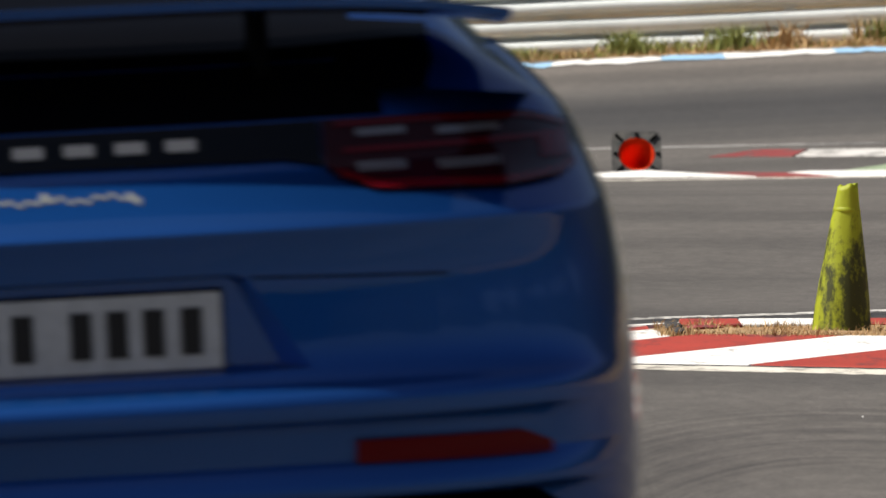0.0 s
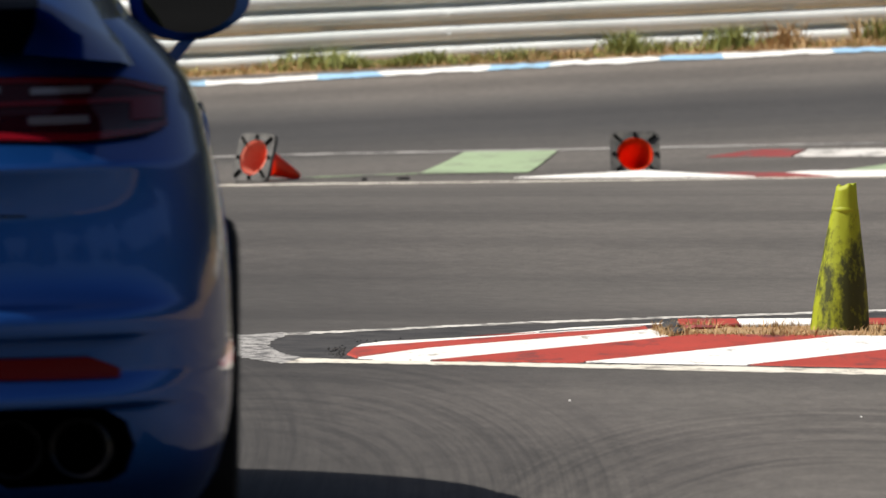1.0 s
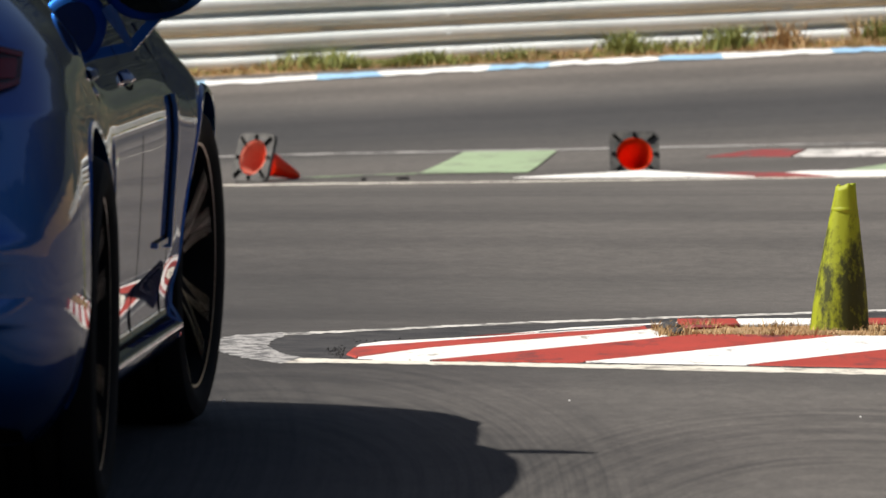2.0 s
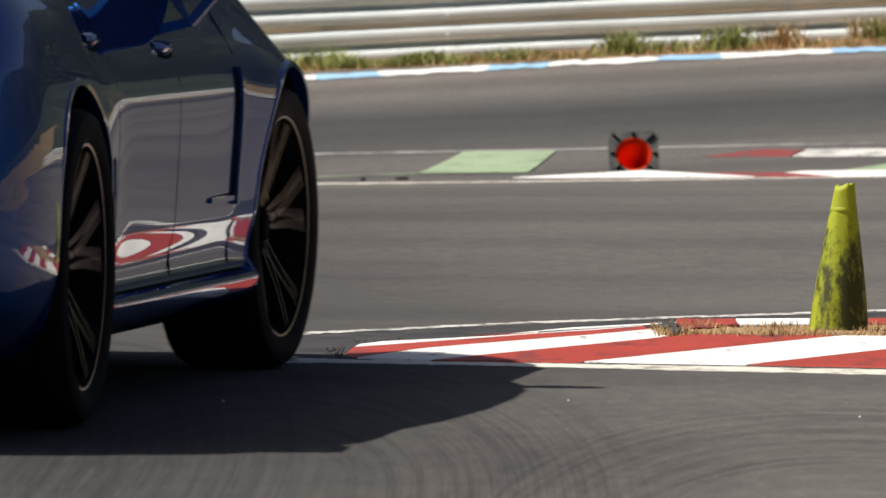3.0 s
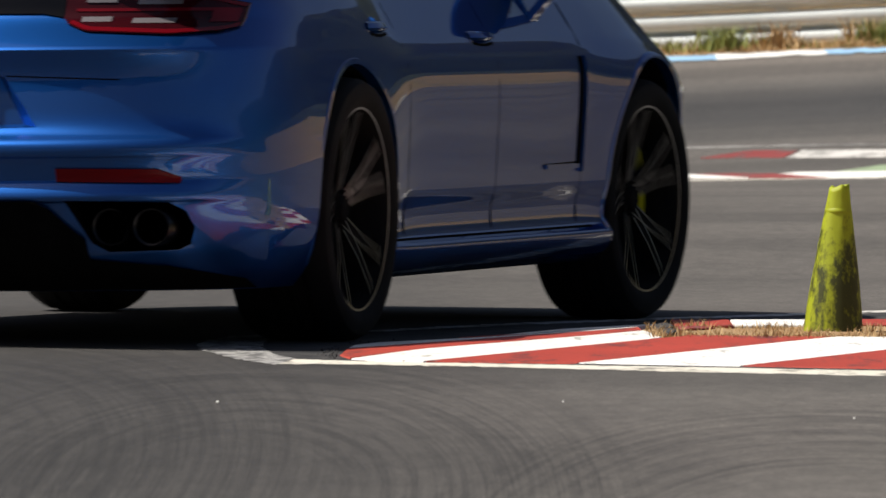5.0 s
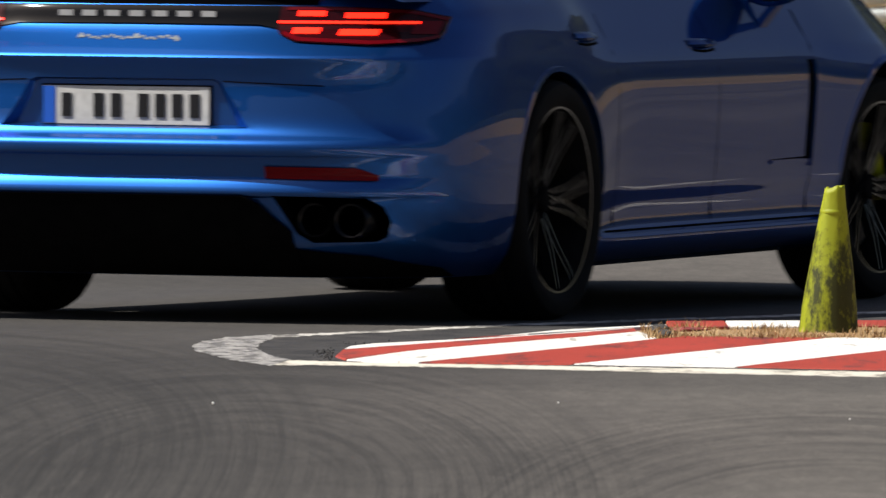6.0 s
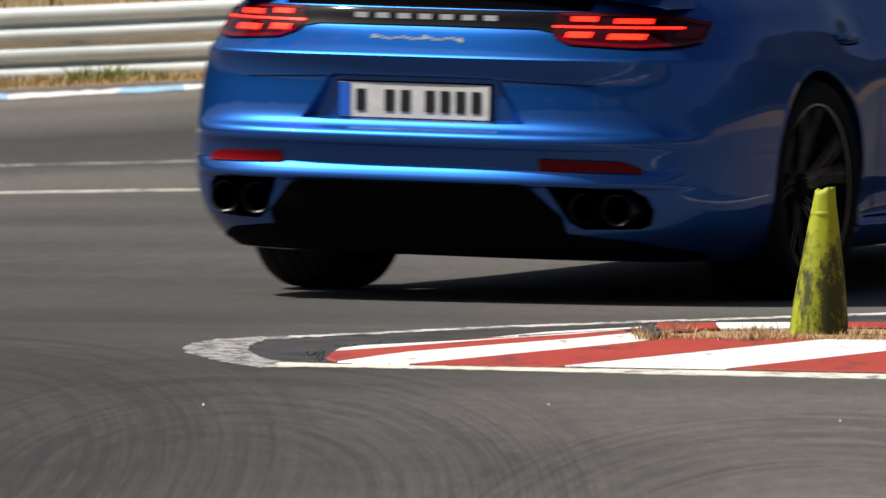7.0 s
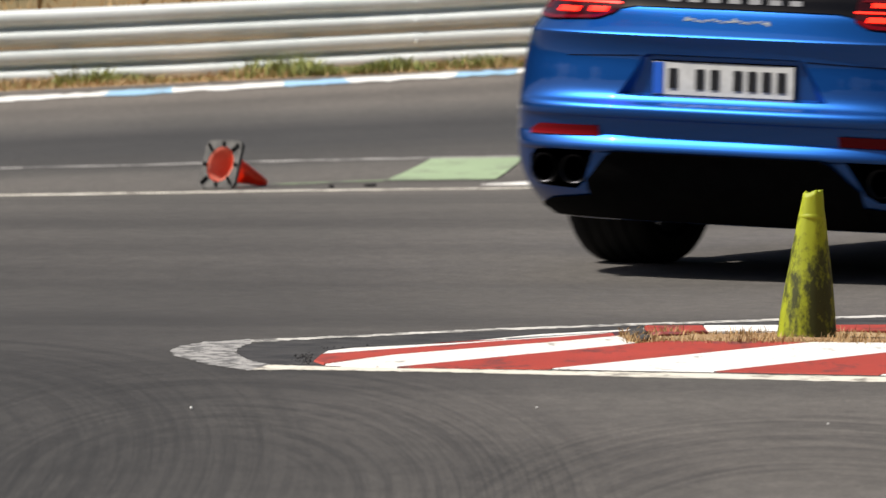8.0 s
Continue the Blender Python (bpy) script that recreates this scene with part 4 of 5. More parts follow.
    c.add([(-1.20, y, z) for y, z in wide] + [(-1.112, y, z) for y, z in wide] + [(-1.073, y, z) for y, z in inner],
          [tuple(range(k2)), tuple(range(3 * k2 - 1, 2 * k2 - 1, -1))] + [(i + q, k2 + i + q, k2 + (i + 1) % k2 + q, (i + 1) % k2 + q) for q in (0, k2) for i in range(k2)], 0)
    cutter = new("cutter", c.mesh("cutter", [PAINT, BLACK]))
    ob = new("shell", me)
    mod = ob.modifiers.new("cut", "BOOLEAN")
    mod.operation, mod.object, mod.solver, mod.material_mode = "DIFFERENCE", cutter, "EXACT", "TRANSFER"
    dg = bpy.context.evaluated_depsgraph_get()
    dg.update()
    out_me = bpy.data.meshes.new_from_object(ob.evaluated_get(dg))
    bpy.data.objects.remove(ob)
    bpy.data.objects.remove(cutter)
    return smooth_angle(out_me, 34)


def tail_patch(name, body, y0, y1, low, high, mat, off, label="", ny=16, nz=5, depth=0.012):
    """A panel shaped to the tail: low and high give its edges as a table over |y|."""
    b = Build()
    for o in (off, off - depth):
        rows = []
        for i in range(ny + 1):
            y = y0 + (y1 - y0) * i / ny
            a, c = lerp_table(abs(y), low), lerp_table(abs(y), high)
            rows.append([rear_point(y, a + (c - a) * j / nz, o) for j in range(nz + 1)])
        b.sheet(rows)
        if o == off:
            front = rows
        else:
            b.sheet([[front[i][0] for i in range(ny + 1)], [rows[i][0] for i in range(ny + 1)]])
            b.sheet([[front[i][-1] for i in range(ny + 1)], [rows[i][-1] for i in range(ny + 1)]])
            b.sheet([front[0], rows[0]])
            b.sheet([front[-1], rows[-1]])
    return part(name, smooth_angle(b.mesh(name, [mat]), 40), body, label)


def side_patch(name, body, pts, mat, off, label="", side=-1, depth=0.012):
    """A panel shaped to the flank: pts are rows of (x, z)."""
    b = Build()
    f = [[side_point(x, z, off, side) for x, z in r] for r in pts]
    g = [[side_point(x, z, off - depth, side) for x, z in r] for r in pts]
    for grid in (f, g, [f[0], g[0]], [f[-1], g[-1]], [[r[0] for r in f], [r[0] for r in g]], [[r[-1] for r in f], [r[-1] for r in g]]):
        b.sheet(grid)
    return part(name, smooth_angle(b.mesh(name, [mat]), 40), body, label)


def cabin_mesh():
    st = [(-0.90, 0.985, 0.60), (-0.84, 1.03, 0.62), (-0.70, 1.085, 0.63), (-0.45, 1.165, 0.635), (-0.15, 1.255, 0.635), (0.25, 1.345, 0.63), (0.75, 1.405, 0.62), (1.25, 1.42, 0.61),
          (1.65, 1.405, 0.60), (2.0, 1.345, 0.59), (2.35, 1.215, 0.58), (2.62, 1.08, 0.60), (2.80, 0.99, 0.62)]
    v, f, s = [], [], []
    for x, zr, wt in st:
        wb = half_width(x, 1.0) - 0.02
        zb = 0.96
        q = (zr - zb)
        half = [(wb, zb), (wb - 0.02, zb + 0.25 * q), (wb - (wb - wt) * 0.62, zb + 0.62 * q), (wt, zb + 0.90 * q), (wt * 0.82, zb + 0.985 * q), (wt * 0.4, zr + 0.008), (0, zr + 0.012)]
        v += [(x, -y, z) for y, z in half] + [(x, y, z) for y, z in half[-2::-1]]
    k = 13
    for i in range(len(st) - 1):
        for j in range(k - 1):
            f.append((i * k + j, i * k + j + 1, (i + 1) * k + j + 1, (i + 1) * k + j))
            c = min(j, k - 2 - j)
            xm = (st[i][0] + st[i + 1][0]) / 2
            if c in (1, 2) and -0.1 < xm < 2.3:
                s.append(1)
            elif (c >= 4 and xm < 0.2) or (c >= 3 and xm < -0.6):
                s.append(2)
            elif c >= 4 and xm > 1.7:
                s.append(1)
            else:
                s.append(0)
    return smooth_angle(mesh_of("cabin", v, f, [PAINT, GLASS, REAR_GLASS], False, s), 30)


def wheel_meshes(width):
    """Tyre, rim, spokes, brake disc; the outer face looks to -y."""
    h = width / 2
    t = Build()
    prof = [(0.268, -h + 0.022), (0.285, -h + 0.008), (0.315, -h), (0.340, -h + 0.008), (0.352, -h + 0.028), (0.357, -h + 0.06)]
    grooves = []
    for gy in (-0.075, -0.025, 0.025, 0.075):
        grooves += [(0.357, gy - 0.006), (0.350, gy - 0.005), (0.350, gy + 0.005), (0.357, gy + 0.006)]
    prof = prof + grooves + [(r, -y) for r, y in prof[::-1]]
    t.lathe(prof, 72)
    tyre = smooth_angle(t.mesh("tyre", [TYRE]), 35)
    r = Build()
    r.lathe([(0.246, h - 0.03), (0.252, -h + 0.10), (0.262, -h + 0.032), (0.270, -h + 0.018), (0.278, -h + 0.016), (0.280, -h + 0.022), (0.272, -h + 0.030),
             (0.268, h - 0.02)], 72)
    r.lathe([(0.270, -h + 0.0165), (0.279, -h + 0.0150)], 72, 1)
    rim = smooth_angle(r.mesh("rim", [RIM, CUT_RIM]), 35)
    s = Build()
    for i in range(5):
        for d in (-1, 1):
            a0, a1 = radians(72 * i + d * 5), radians(72 * i + d * 13)
            for wa, wb2, up, slot, edge in ((0.019, 0.014, 0.0, 0, 0), (0.0018, 0.0016, 0.0025, 1, -1), (0.0018, 0.0016, 0.0025, 1, 1)):
                vs = []
                for rr, aa, hw, yy in ((0.05, a0, wa, -h + 0.075), (0.16, (a0 + a1) / 2, (wa + wb2) / 2, -h + 0.048), (0.262, a1, wb2, -h + 0.026)):
                    c, sn = math.cos(aa), math.sin(aa)
                    for off in (-hw, hw):
                        oo = off + edge * (0.0165 if rr < 0.1 else 0.0142 if rr < 0.2 else 0.0118)
                        for y in (yy - up, yy + 0.028):
                            vs.append((rr * sn + oo * c, y, rr * c - oo * sn))
                fs = []
                for e in (0, 4):
                    fs += [(e, e + 4, e + 6, e + 2), (e + 1, e + 3, e + 7, e + 5), (e, e + 1, e + 5, e + 4), (e + 2, e + 6, e + 7, e + 3)]
                fs += [(0, 2, 3, 1), (8, 9, 11, 10)]
                s.add(vs, fs, slot)
    s.lathe([(0.0, -h + 0.055), (0.030, -h + 0.055), (0.036, -h + 0.060), (0.040, -h + 0.075), (0.068, -h + 0.080), (0.075, -h + 0.11)], 30, 0)
    for i in range(5):
        a = radians(72 * i + 36)
        s.lathe([(0.0, -h + 0.066), (0.008, -h + 0.066), (0.010, -h + 0.085)], 8, 0, Matrix.Translation((0.052 * math.sin(a), 0, 0.052 * math.cos(a))))
    spokes = smooth_angle(s.mesh("spokes", [RIM, CUT_RIM]), 30)
    d = Build()
    d.lathe([(0.07, -0.005), (0.205, -0.005), (0.205, 0.025), (0.07, 0.025)], 48)
    disc = d.mesh("brake_disc", [DISC])
    return tyre, rim, spokes, disc


def make_car():
    car = tagged(new("car"), "metallic blue sports saloon car with grey alloy wheels, cornering", "car")
    body = part("body", body_mesh(), car, "metallic blue painted body")
    part("cabin", cabin_mesh(), body, "blue roof with dark tinted windows")
    # tail lamps and the black band between them
    lo = [(0.0, 0.894), (0.42, 0.892), (0.445, 0.866), (0.50, 0.845), (0.70, 0.836), (0.80, 0.843), (0.835, 0.856)]
    hi = [(0.0, 0.946), (0.42, 0.946), (0.60, 0.946), (0.76, 0.938), (0.835, 0.916)]
    tail_patch("light_band", body, -0.43, 0.43, lo, hi, GLOSS_BLACK, 0.006, "gloss black band between the lamps")
    tail_patch("rear_window", body, -0.53, 0.53, [(0, 0.950), (1, 0.950)], [(0, 1.028), (1, 1.028)], REAR_GLASS, 0.004, "dark glass below the spoiler", 16, 4)
    brake = []
    for s in (-1, 1):
        lamp = tail_patch("tail_lamp", body, s * 0.432, s * 0.832, lo, hi, LAMP_DARK, 0.010, "smoked dark red tail lamp", 26, 6, 0.02)
        for nm, y0, y1, z0, z1, mt, off in (("red_trim", 0.46, 0.82, 0.897, 0.905, LAMP_RED, 0.013), ("red_trim", 0.77, 0.822, 0.868, 0.900, LAMP_RED, 0.0125),
                                            ("clear_bar", 0.478, 0.552, 0.870, 0.883, LAMP_CLEAR, 0.013), ("clear_bar", 0.602, 0.700, 0.866, 0.879, LAMP_CLEAR, 0.013),
                                            ("clear_bar", 0.482, 0.556, 0.920, 0.931, LAMP_CLEAR, 0.013), ("clear_bar", 0.606, 0.704, 0.915, 0.926, LAMP_CLEAR, 0.013)):
            tail_patch(nm, body, s * y0, s * y1, [(0, z0), (1, z0)], [(0, z1), (1, z1)], mt, off, "", 8, 2, 0.006)
        tail_patch("red_trim", body, s * 0.452, s * 0.828, [(y, z + 0.003) for y, z in lo], [(y, z + 0.013) for y, z in lo], LAMP_RED, 0.0128, "", 20, 2, 0.006)
        tail_patch("red_trim", body, s * 0.45, s * 0.828, [(y, z - 0.011) for y, z in hi], [(y, z - 0.003) for y, z in hi], LAMP_RED, 0.0128, "", 20, 2, 0.006)
        for y0, y1, z0, z1 in ((0.478, 0.552, 0.868, 0.885), (0.602, 0.700, 0.864, 0.881), (0.482, 0.556, 0.918, 0.933), (0.606, 0.704, 0.913, 0.928), (0.43, 0.78, 0.897, 0.904)):
            brake.append(tail_patch("brake_light", body, s * y0, s * y1, [(0, z0), (1, z0)], [(0, z1), (1, z1)], GLOW, 0.0145, "red brake light diodes", 8, 2, 0.006))
    for i in range(7):
        b = Build()
        b.box((0, 0, 0), (0.004, 0.044, 0.017), 0)
        part("badge_bar", b.mesh("badge_bar", [CHROME]), body, "silver badge bar", Matrix.Translation(rear_point(0.225 - 0.0745 * i, 0.921, 0.009)))
    rows = []
    for i in range(61):
        y = 0.165 - 0.32 * i / 60
        z = 0.853 + 0.0035 * math.sin(i * 1.35) + 0.003 * math.sin(i * 0.4)
        h = 0.0022 + 0.004 * (i in (0, 1, 2, 33, 34, 35, 57, 58, 59))
        rows.append([rear_point(y, z - h, 0.003), rear_point(y, z + h, 0.003), rear_point(y, z + h, 0.0), rear_point(y, z - h, 0.0), rear_point(y, z - h, 0.003)])
    b = Build()
    b.sheet(rows)
    part("script_badge", b.mesh("script_badge", [SCRIPT_METAL]), body, "thin silver script badge")
    # number plate with bars
    b = Build()
    xp = -1.085
    b.box((xp + 0.008, 0, 0.656), (0.010, 0.530, 0.120), 0)
    b.box((xp + 0.001, 0, 0.656), (0.006, 0.520, 0.110), 1)
    b.box((xp - 0.003, 0.240, 0.656), (0.003, 0.038, 0.106), 2)
    for yc in (0.185, 0.085, 0.030, -0.055, -0.108, -0.161, -0.216):
        b.box((xp - 0.004, yc, 0.656), (0.003, 0.031, 0.068), 3)
    part("number_plate", b.mesh("number_plate", [BLACK, PLATE_WHITE, PLATE_BLUE, INK]), body, "white number plate with blue end and dark bars")
    for s in (-1, 1):
        tail_patch("boot_seam", body, s * 0.305, s * 0.60, [(0.3, 0.727), (0.6, 0.716)], [(0.3, 0.7305), (0.6, 0.7195)], BLACK, 0.0012, "", 8, 1, 0.004)
        tail_patch("reflector", body, s * 0.445, s * 0.748, [(0.44, 0.452), (0.745, 0.447)], [(0.44, 0.486), (0.70, 0.483), (0.748, 0.462)], REFLECTOR, 0.005, "red bumper reflector", 12, 3, 0.012)
        for y in (0.570, 0.682):
            ex = Build()
            mt = Matrix.Translation((-1.012, s * y, 0.332)) @ Matrix.Rotation(radians(-90 * 1), 4, "Z")
            ex.lathe([(0.052, 0.16), (0.052, -0.02), (0.049, -0.026), (0.044, -0.022), (0.042, 0.0), (0.040, 0.10)], 32, 0, mt)
            ex.lathe([(0.040, 0.09), (0.0, 0.09)], 32, 1, mt)
            part("tail_pipe", smooth_angle(ex.mesh("tail_pipe", [DARK_CHROME, BLACK]), 40), body, "dark chrome tail pipe")
    tail_patch("diffuser", body, -0.505, 0.505, [(0, 0.165), (1, 0.165)], [(0, 0.400), (0.40, 0.400), (0.50, 0.30), (0.6, 0.27)], BLACK, 0.012, "black rear diffuser", 24, 12, 0.03)
    tail_patch("lower_valance", body, -0.825, 0.825, [(0, 0.163), (1, 0.163)], [(0, 0.25), (0.50, 0.246), (0.70, 0.226), (0.825, 0.190)], BLACK, 0.007, "black lower bumper lip", 36, 5, 0.02)
    # raised spoiler
    rows = []
    for i in range(25):
        y = -0.73 + 1.46 * i / 24
        k = abs(y) / 0.73
        z = 1.124 - 0.035 * k ** 4
        x0 = -1.02 + 0.10 * k ** 2.5
        rows.append([(x0, y, z + 0.004), (x0 + 0.004, y, z - 0.008), (x0 + 0.10, y, z - 0.020), (x0 + 0.235, y, z - 0.022), (x0 + 0.24, y, z - 0.008), (x0 + 0.13, y, z + 0.004), (x0, y, z + 0.004)])
    b = Build()
    b.sheet(rows)
    b.add(rows[0][:6], [tuple(range(6))])
    b.add(rows[-1][:6], [tuple(range(6))])
    part("spoiler", smooth_angle(b.mesh("spoiler", [PAINT]), 40), body, "raised blue rear spoiler")
    for y in (-0.36, 0.36):
        b = Build()
        b.box((-0.84, y, 1.06), (0.12, 0.02, 0.10), 0)
        part("spoiler_strut", b.mesh("spoiler_strut", [BLACK]), body)
    # flanks
    for s in (-1, 1):
        for xh, zh in ((0.32, 0.036), (1.33, 0.006)):
            side_patch("handle_gap", body, [[(xh - 0.10 + 0.025 * j, 0.792 + zh + d - 0.006 * math.cos((j - 4) * 0.39)) for j in range(9)] for d in (0, 0.008)], BLACK, 0.001, "", s, 0.004)
            b = Build()
            g = []
            for j in range(9):
                x = xh - 0.12 + 0.03 * j
                o = 0.024 - 0.018 * abs(j - 4) ** 2 / 16
                g.append([side_point(x, q + zh, o - p, s) for q, p in ((0.803, 0.012), (0.811, 0), (0.824, 0), (0.829, 0.012), (0.803, 0.012))])
            b.sheet(g)
            part("door_handle", smooth_angle(b.mesh("door_handle", [PAINT]), 50), body)
        for xs_ in (0.52, 1.42, 2.30):        # door gaps
            side_patch("door_gap", body, [[(xs_ + (0.10 * (0.55 - z) if xs_ < 0.6 and z < 0.55 else 0) + d, z) for z in [0.278 + 0.058 * q for q in range(12)]] for d in (0, 0.003)], BLACK, 0.0008, "", s, 0.004)
        side_patch("sill_gap", body, [[(0.44 + 0.1 * q, 0.262 + d) for q in range(21)] for d in (0, 0.006)], BLACK, 0.0010, "", s, 0.004)
        side_patch("side_vent", body, [[(2.245 + d, z) for z in [0.445 + 0.021 * q for q in range(16)]] for d in (0, 0.02, 0.04)], BLACK, 0.002, "dark upright air vent", s, 0.01)
        side_patch("vent_blade", body, [[(2.285 + d, z) for z in [0.425 + 0.021 * q for q in range(17)]] for d in (0, 0.014, 0.028)], PAINT, 0.012, "", s, 0.02)
        # the shade in the crease before the vent, drawn as a thin black strip
        side_patch("crease_shade", body, [[(1.92 + 0.040 * q, 0.450 + d * (0.2 + 0.1 * q)) for q in range(9)] for d in (0, 0.005)], BLACK, 0.0010, "", s, 0.006)
        side_patch("vent_ledge", body, [[(1.92 + 0.042 * q, 0.436 + d) for q in range(9)] for d in (0, 0.006, 0.012)], PAINT, 0.008, "", s, 0.012)
        for x in (0.0, BASE):
            n = 40
            rows = []
            for i in range(n + 1):
                a = radians(-22 + 224 * i / n)
                row = []
                for rr, o in ((0.386, -0.03), (0.386, 0.0025), (0.400, 0.0035), (0.405, -0.004)):
                    px, pz = x + rr * math.cos(a), TYRE_R + 0.008 + rr * math.sin(a)
                    row.append(side_point(px, pz, o, s))
                rows.append(row)
            b = Build()
            b.sheet(rows)
            part("arch_lip", smooth_angle(b.mesh("arch_lip", [PAINT]), 50), body)
        # door mirror
        bm = bmesh.new()
        bmesh.ops.create_uvsphere(bm, u_segments=24, v_segments=14, radius=1)
        for v in bm.verts:
            v.co = Vector((v.co.x * 0.10 if v.co.x > 0 else v.co.x * 0.025, v.co.y * 0.118, v.co.z * 0.080 * (1 - 0.12 * v.co.y * s)))
            v.co += Vector((1.93, s * 0.915, 1.008))
        me = bpy.data.meshes.new("mirror_cap")
        bm.to_mesh(me)
        bm.free()
        me.materials.append(PAINT)
        me.polygons.foreach_set("use_smooth", [True] * len(me.polygons))
        part("mirror_cap", me, body, "blue door mirror cap")
        b = Build()
        n = 28
        ring = [(1.9028, s * 0.915 + 0.092 * math.cos(2 * math.pi * i / n), 1.005 + 0.062 * math.sin(2 * math.pi * i / n)) for i in range(n)]
        b.add(ring, [tuple(range(n))])
        b.add([(p[0] + 0.01, p[1], p[2]) for p in ring] + ring, [(i, (i + 1) % n, n + (i + 1) % n, n + i) for i in range(n)])
        part("mirror_glass", b.mesh("mirror_glass", [MIRROR_GLASS]), body, "door mirror glass")
        b = Build()
        foot = Vector((1.97, s * 0.858, 0.868))
        for top in (Vector((1.94, s * 0.815, 0.962)), Vector((1.95, s * 0.925, 0.945))):
            d = top - foot
            side = Vector((0, -d.z, d.y)).normalized() * 0.011
            deep = Vector((0.035, 0, 0))
            b.add([foot - side - deep, foot + side - deep, foot + side + deep, foot - side + deep, top - side - deep * 0.5, top + side - deep * 0.5, top + side + deep, top - side + deep],
                  [(0, 1, 2, 3), (4, 5, 6, 7), (0, 1, 5, 4), (1, 2, 6, 5), (2, 3, 7, 6), (3, 0, 4, 7)])
        part("mirror_arm", b.mesh("mirror_arm", [PAINT]), body)
    # wheels
    rear, front = wheel_meshes(0.30), wheel_meshes(0.27)
    wheels = []
    for x, meshes, w in ((0.0, rear, 0.30), (BASE, front, 0.27)):
        for s in (-1, 1):
            wh = part("wheel", None, car)
            for nm, me in zip(("tyre", "rim", "spokes", "brake_disc"), meshes):
                part(nm, me, wh, "grey alloy wheel spokes with bright edges" if nm == "spokes" else "")
            wheels.append((wh, x, s, s * (0.948 - w / 2)))
            cb = Build()
            arc = [radians(-40 + 80 * i / 12) for i in range(13)]
            shape = [(0.150, -0.036), (0.214, -0.036), (0.222, -0.026), (0.222, 0.026), (0.214, 0.036), (0.150, 0.036)]
            rings = [[(r * math.sin(a), y, r * math.cos(a)) for r, y in shape + shape[:1]] for a in arc]
            cb.sheet(rings)
            for end in (rings[0], rings[-1]):
                cb.add(end[:6], [tuple(range(6))])
            m = Matrix.Translation((x, s * (0.948 - w / 2 + 0.012), TYRE_R)) @ Matrix.Rotation(radians(-70 if x == 0 else 62), 4, "Y")
            part("caliper", cb.mesh("caliper", [CALIPER]), car, "acid yellow brake caliper", m)
    return car, body, wheels, brake


car, car_body, car_wheels, brake_lights = make_car()
make_verge()
make_island_grass()

# ---------------------------------------------------------------- how the car drives
# seconds, x, y of the rear axle, heading to the right in degrees, then the body's heave, nose-up and left-up angles in degrees
DRIVE = [
    (0.0, -0.700, 16.761, -7.90, 0.0122, 0.31, -3.44),
    (0.5, -1.028, 17.841, -4.55, 0.0092, 0.07, -2.61),
    (1.0, -1.314, 18.953, -2.10, 0.0039, -0.27, -1.73),
    (1.5, -1.516, 20.132, -0.08, -0.0066, -0.35, -1.10),
    (1.7, -1.564, 20.648, 0.85, -0.0084, -0.36, -0.93),
    (2.8, -1.727, 23.757, 6.78, -0.0029, -0.21, -0.58),
    (3.0, -1.722, 24.299, 7.79, -0.0033, -0.14, -0.69),
    (3.5, -1.659, 25.499, 9.81, -0.0074, 0.03, -1.09),
    (4.0, -1.533, 26.820, 12.10, -0.0126, 0.18, -1.50),
    (4.2, -1.460, 27.344, 12.65, -0.0132, 0.25, -1.59),
    (5.5, -0.856, 30.942, 18.88, 0.0019, 0.59, -0.36),
    (6.0, -0.494, 32.364, 21.26, 0.0014, 0.57, 0.13),
    (6.5, -0.085, 33.788, 23.13, 0.0015, 0.50, 0.30),
    (7.0, 0.418, 35.210, 24.69, 0.0037, 0.16, 0.70),
    (7.5, 0.939, 36.358, 25.95, 0.0054, -0.19, 1.13),
    (8.0, 1.515, 37.414, 26.49, 0.0014, -0.43, 1.38),
]


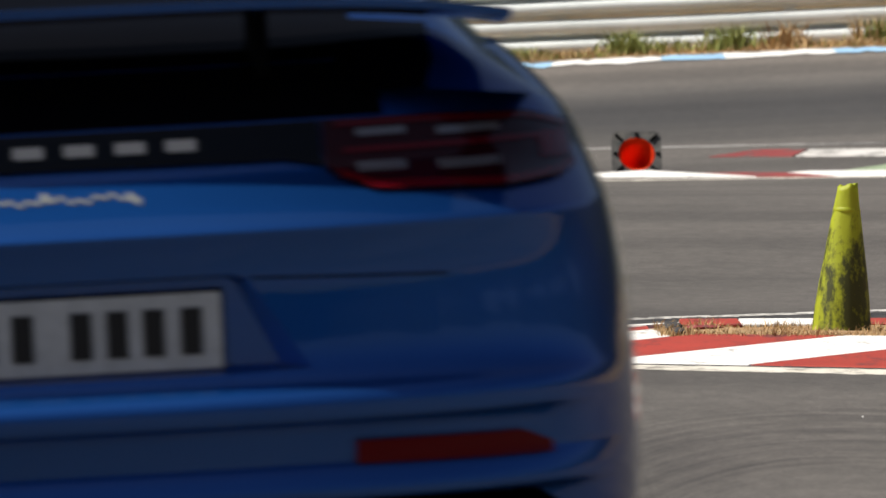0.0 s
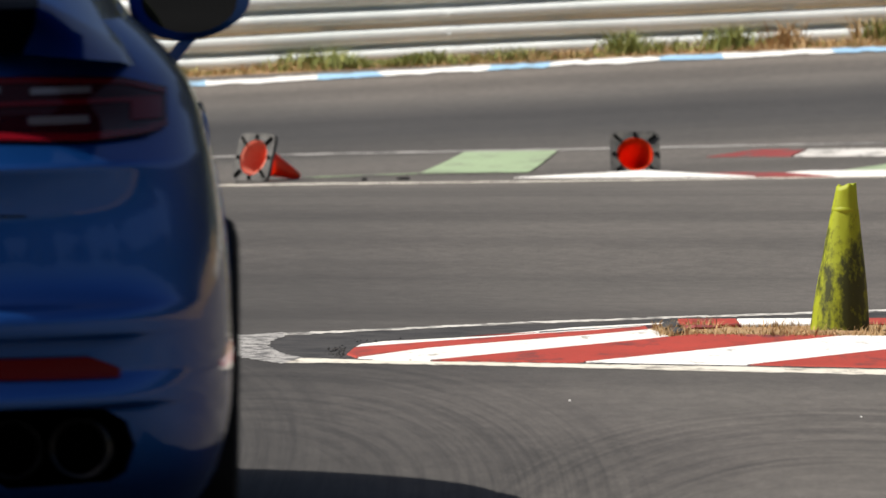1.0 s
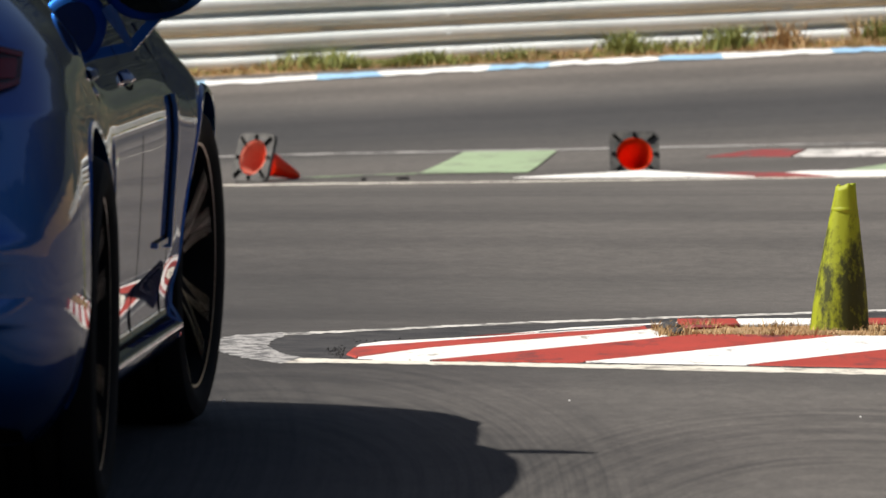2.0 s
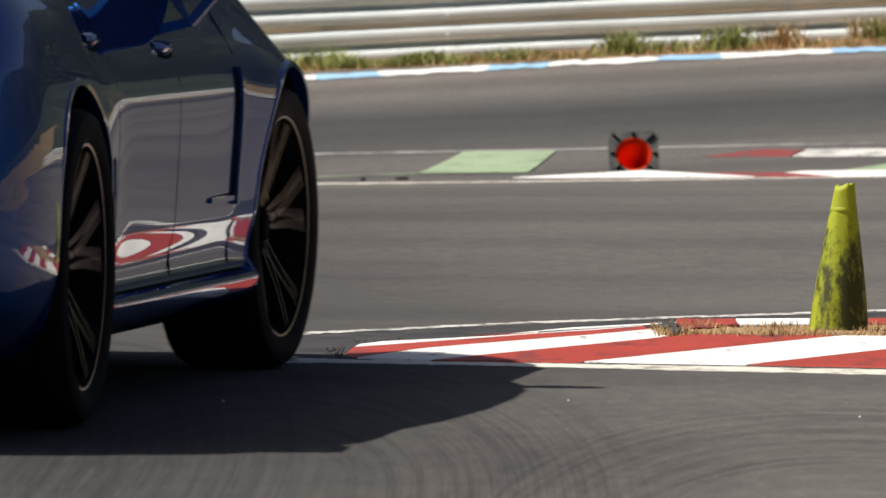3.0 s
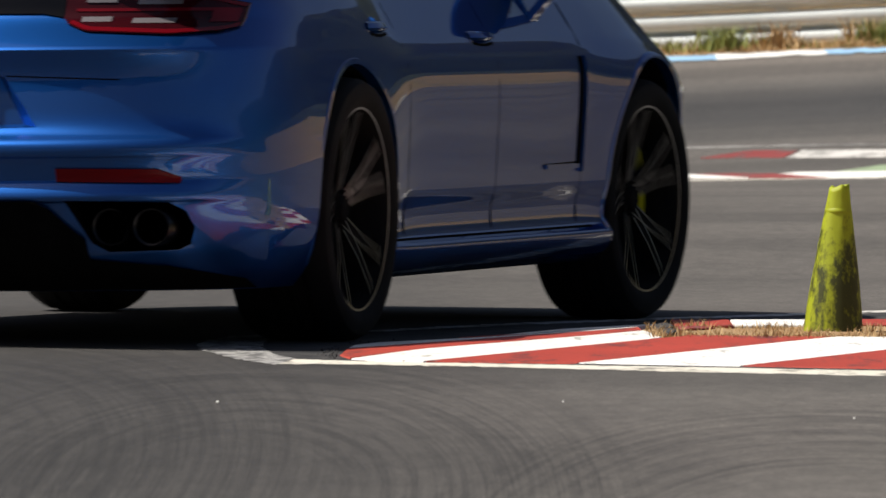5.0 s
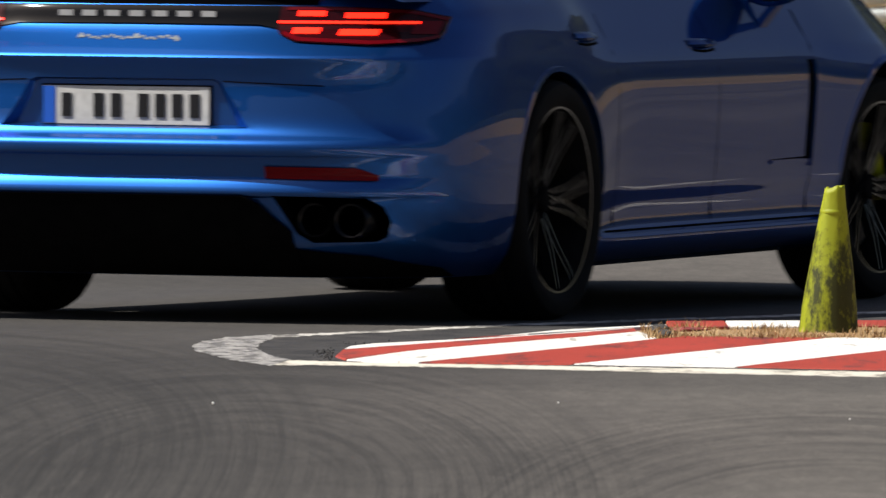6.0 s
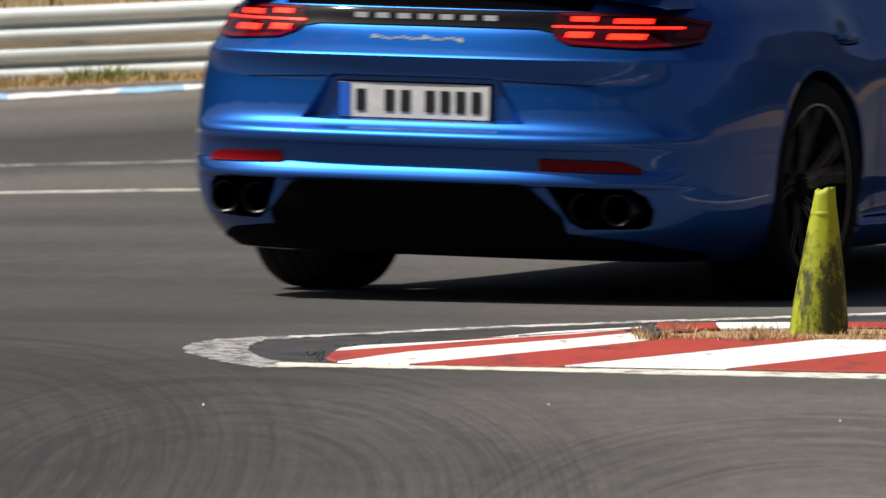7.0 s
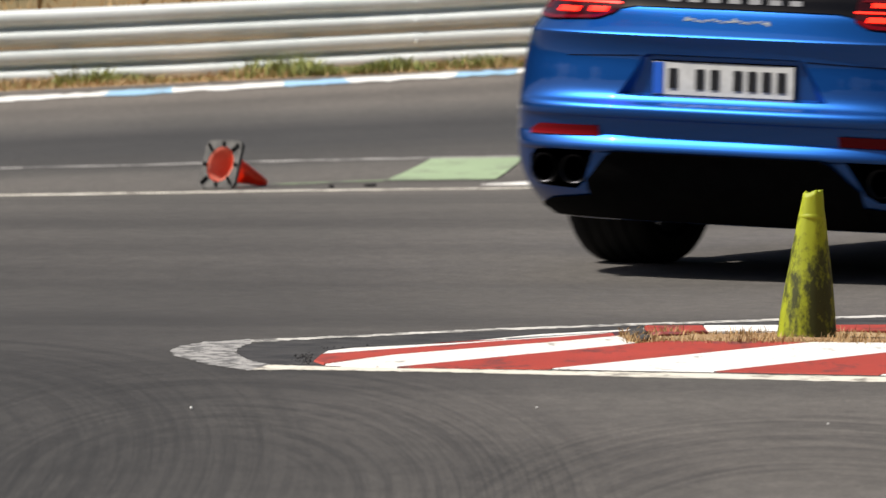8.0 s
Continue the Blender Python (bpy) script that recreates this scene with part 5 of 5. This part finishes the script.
def drive_at(t):
    """The car's row at t, on a smooth curve through DRIVE."""
    i = max(0, min(len(DRIVE) - 2, sum(1 for r in DRIVE if r[0] <= t) - 1))
    a, b = DRIVE[i], DRIVE[i + 1]
    h = b[0] - a[0]
    u = (t - a[0]) / h
    out = []
    for c in range(1, 7):
        def tangent(k):
            p, q = DRIVE[max(0, k - 1)], DRIVE[min(len(DRIVE) - 1, k + 1)]
            return (q[c] - p[c]) / (q[0] - p[0])
        s0, s1 = tangent(i) * h, tangent(i + 1) * h
        out.append((2 * u**3 - 3 * u**2 + 1) * a[c] + (u**3 - 2 * u**2 + u) * s0 + (3 * u**2 - 2 * u**3) * b[c] + (u**3 - u**2) * s1)
    return out


def stand(x, y, heading):
    """The car's pose on the ground, from the heights under its wheels."""
    a = radians(heading)
    f, lft = Vector((math.sin(a), math.cos(a))), Vector((-math.cos(a), math.sin(a)))

    def at(u, v):
        p = Vector((x, y)) + f * u + lft * v
        return Vector((p.x, p.y, gz(p.x, p.y)))
    rl, rr, fl, fr = at(0, 0.81), at(0, -0.81), at(BASE, 0.81), at(BASE, -0.81)
    ax = ((fl + fr) / 2 - (rl + rr) / 2).normalized()
    ay = ((rl + fl) / 2 - (rr + fr) / 2)
    ay = (ay - ax * ay.dot(ax)).normalized()
    az = ax.cross(ay)
    m = Matrix((ax, ay, az)).transposed().to_4x4()
    m.translation = (rl + rr) / 2
    return m


def motions():
    ticks = [i / 10 for i in range(81)]
    rows = {t: drive_at(t) for t in ticks}
    walk(car, [(t, stand(*rows[t][:3])) for t in ticks])
    walk(car_body, [(t, Matrix.Translation((1.4, 0, rows[t][3])) @ Matrix.Rotation(radians(rows[t][5]), 4, "X") @
                     Matrix.Rotation(-radians(rows[t][4]), 4, "Y") @ Matrix.Translation((-1.4, 0, 0))) for t in ticks])
    run, spin = 0.0, {0.0: 0.0}
    for a, b in zip(ticks, ticks[1:]):
        run += math.dist(rows[a][:2], rows[b][:2])
        spin[b] = run / TYRE_R
    for wh, x, s, y in car_wheels:
        turn = Matrix.Rotation(radians(-5 if x > 0 else 0) + (math.pi if s > 0 else 0), 4, "Z")
        walk(wh, [(t, Matrix.Translation((x, y, TYRE_R)) @ turn @ Matrix.Rotation(spin[t] * (1 if s < 0 else -1), 4, "Y")) for t in ticks])
    # the brake light diodes come forward to the lens as the driver brakes
    for ob in brake_lights:
        walk(ob, [(0.0, pose(0.06, 0, 0)), (5.55, pose(0.06, 0, 0)), (5.65, pose(0, 0, 0)), (8.0, pose(0, 0, 0))])


motions()
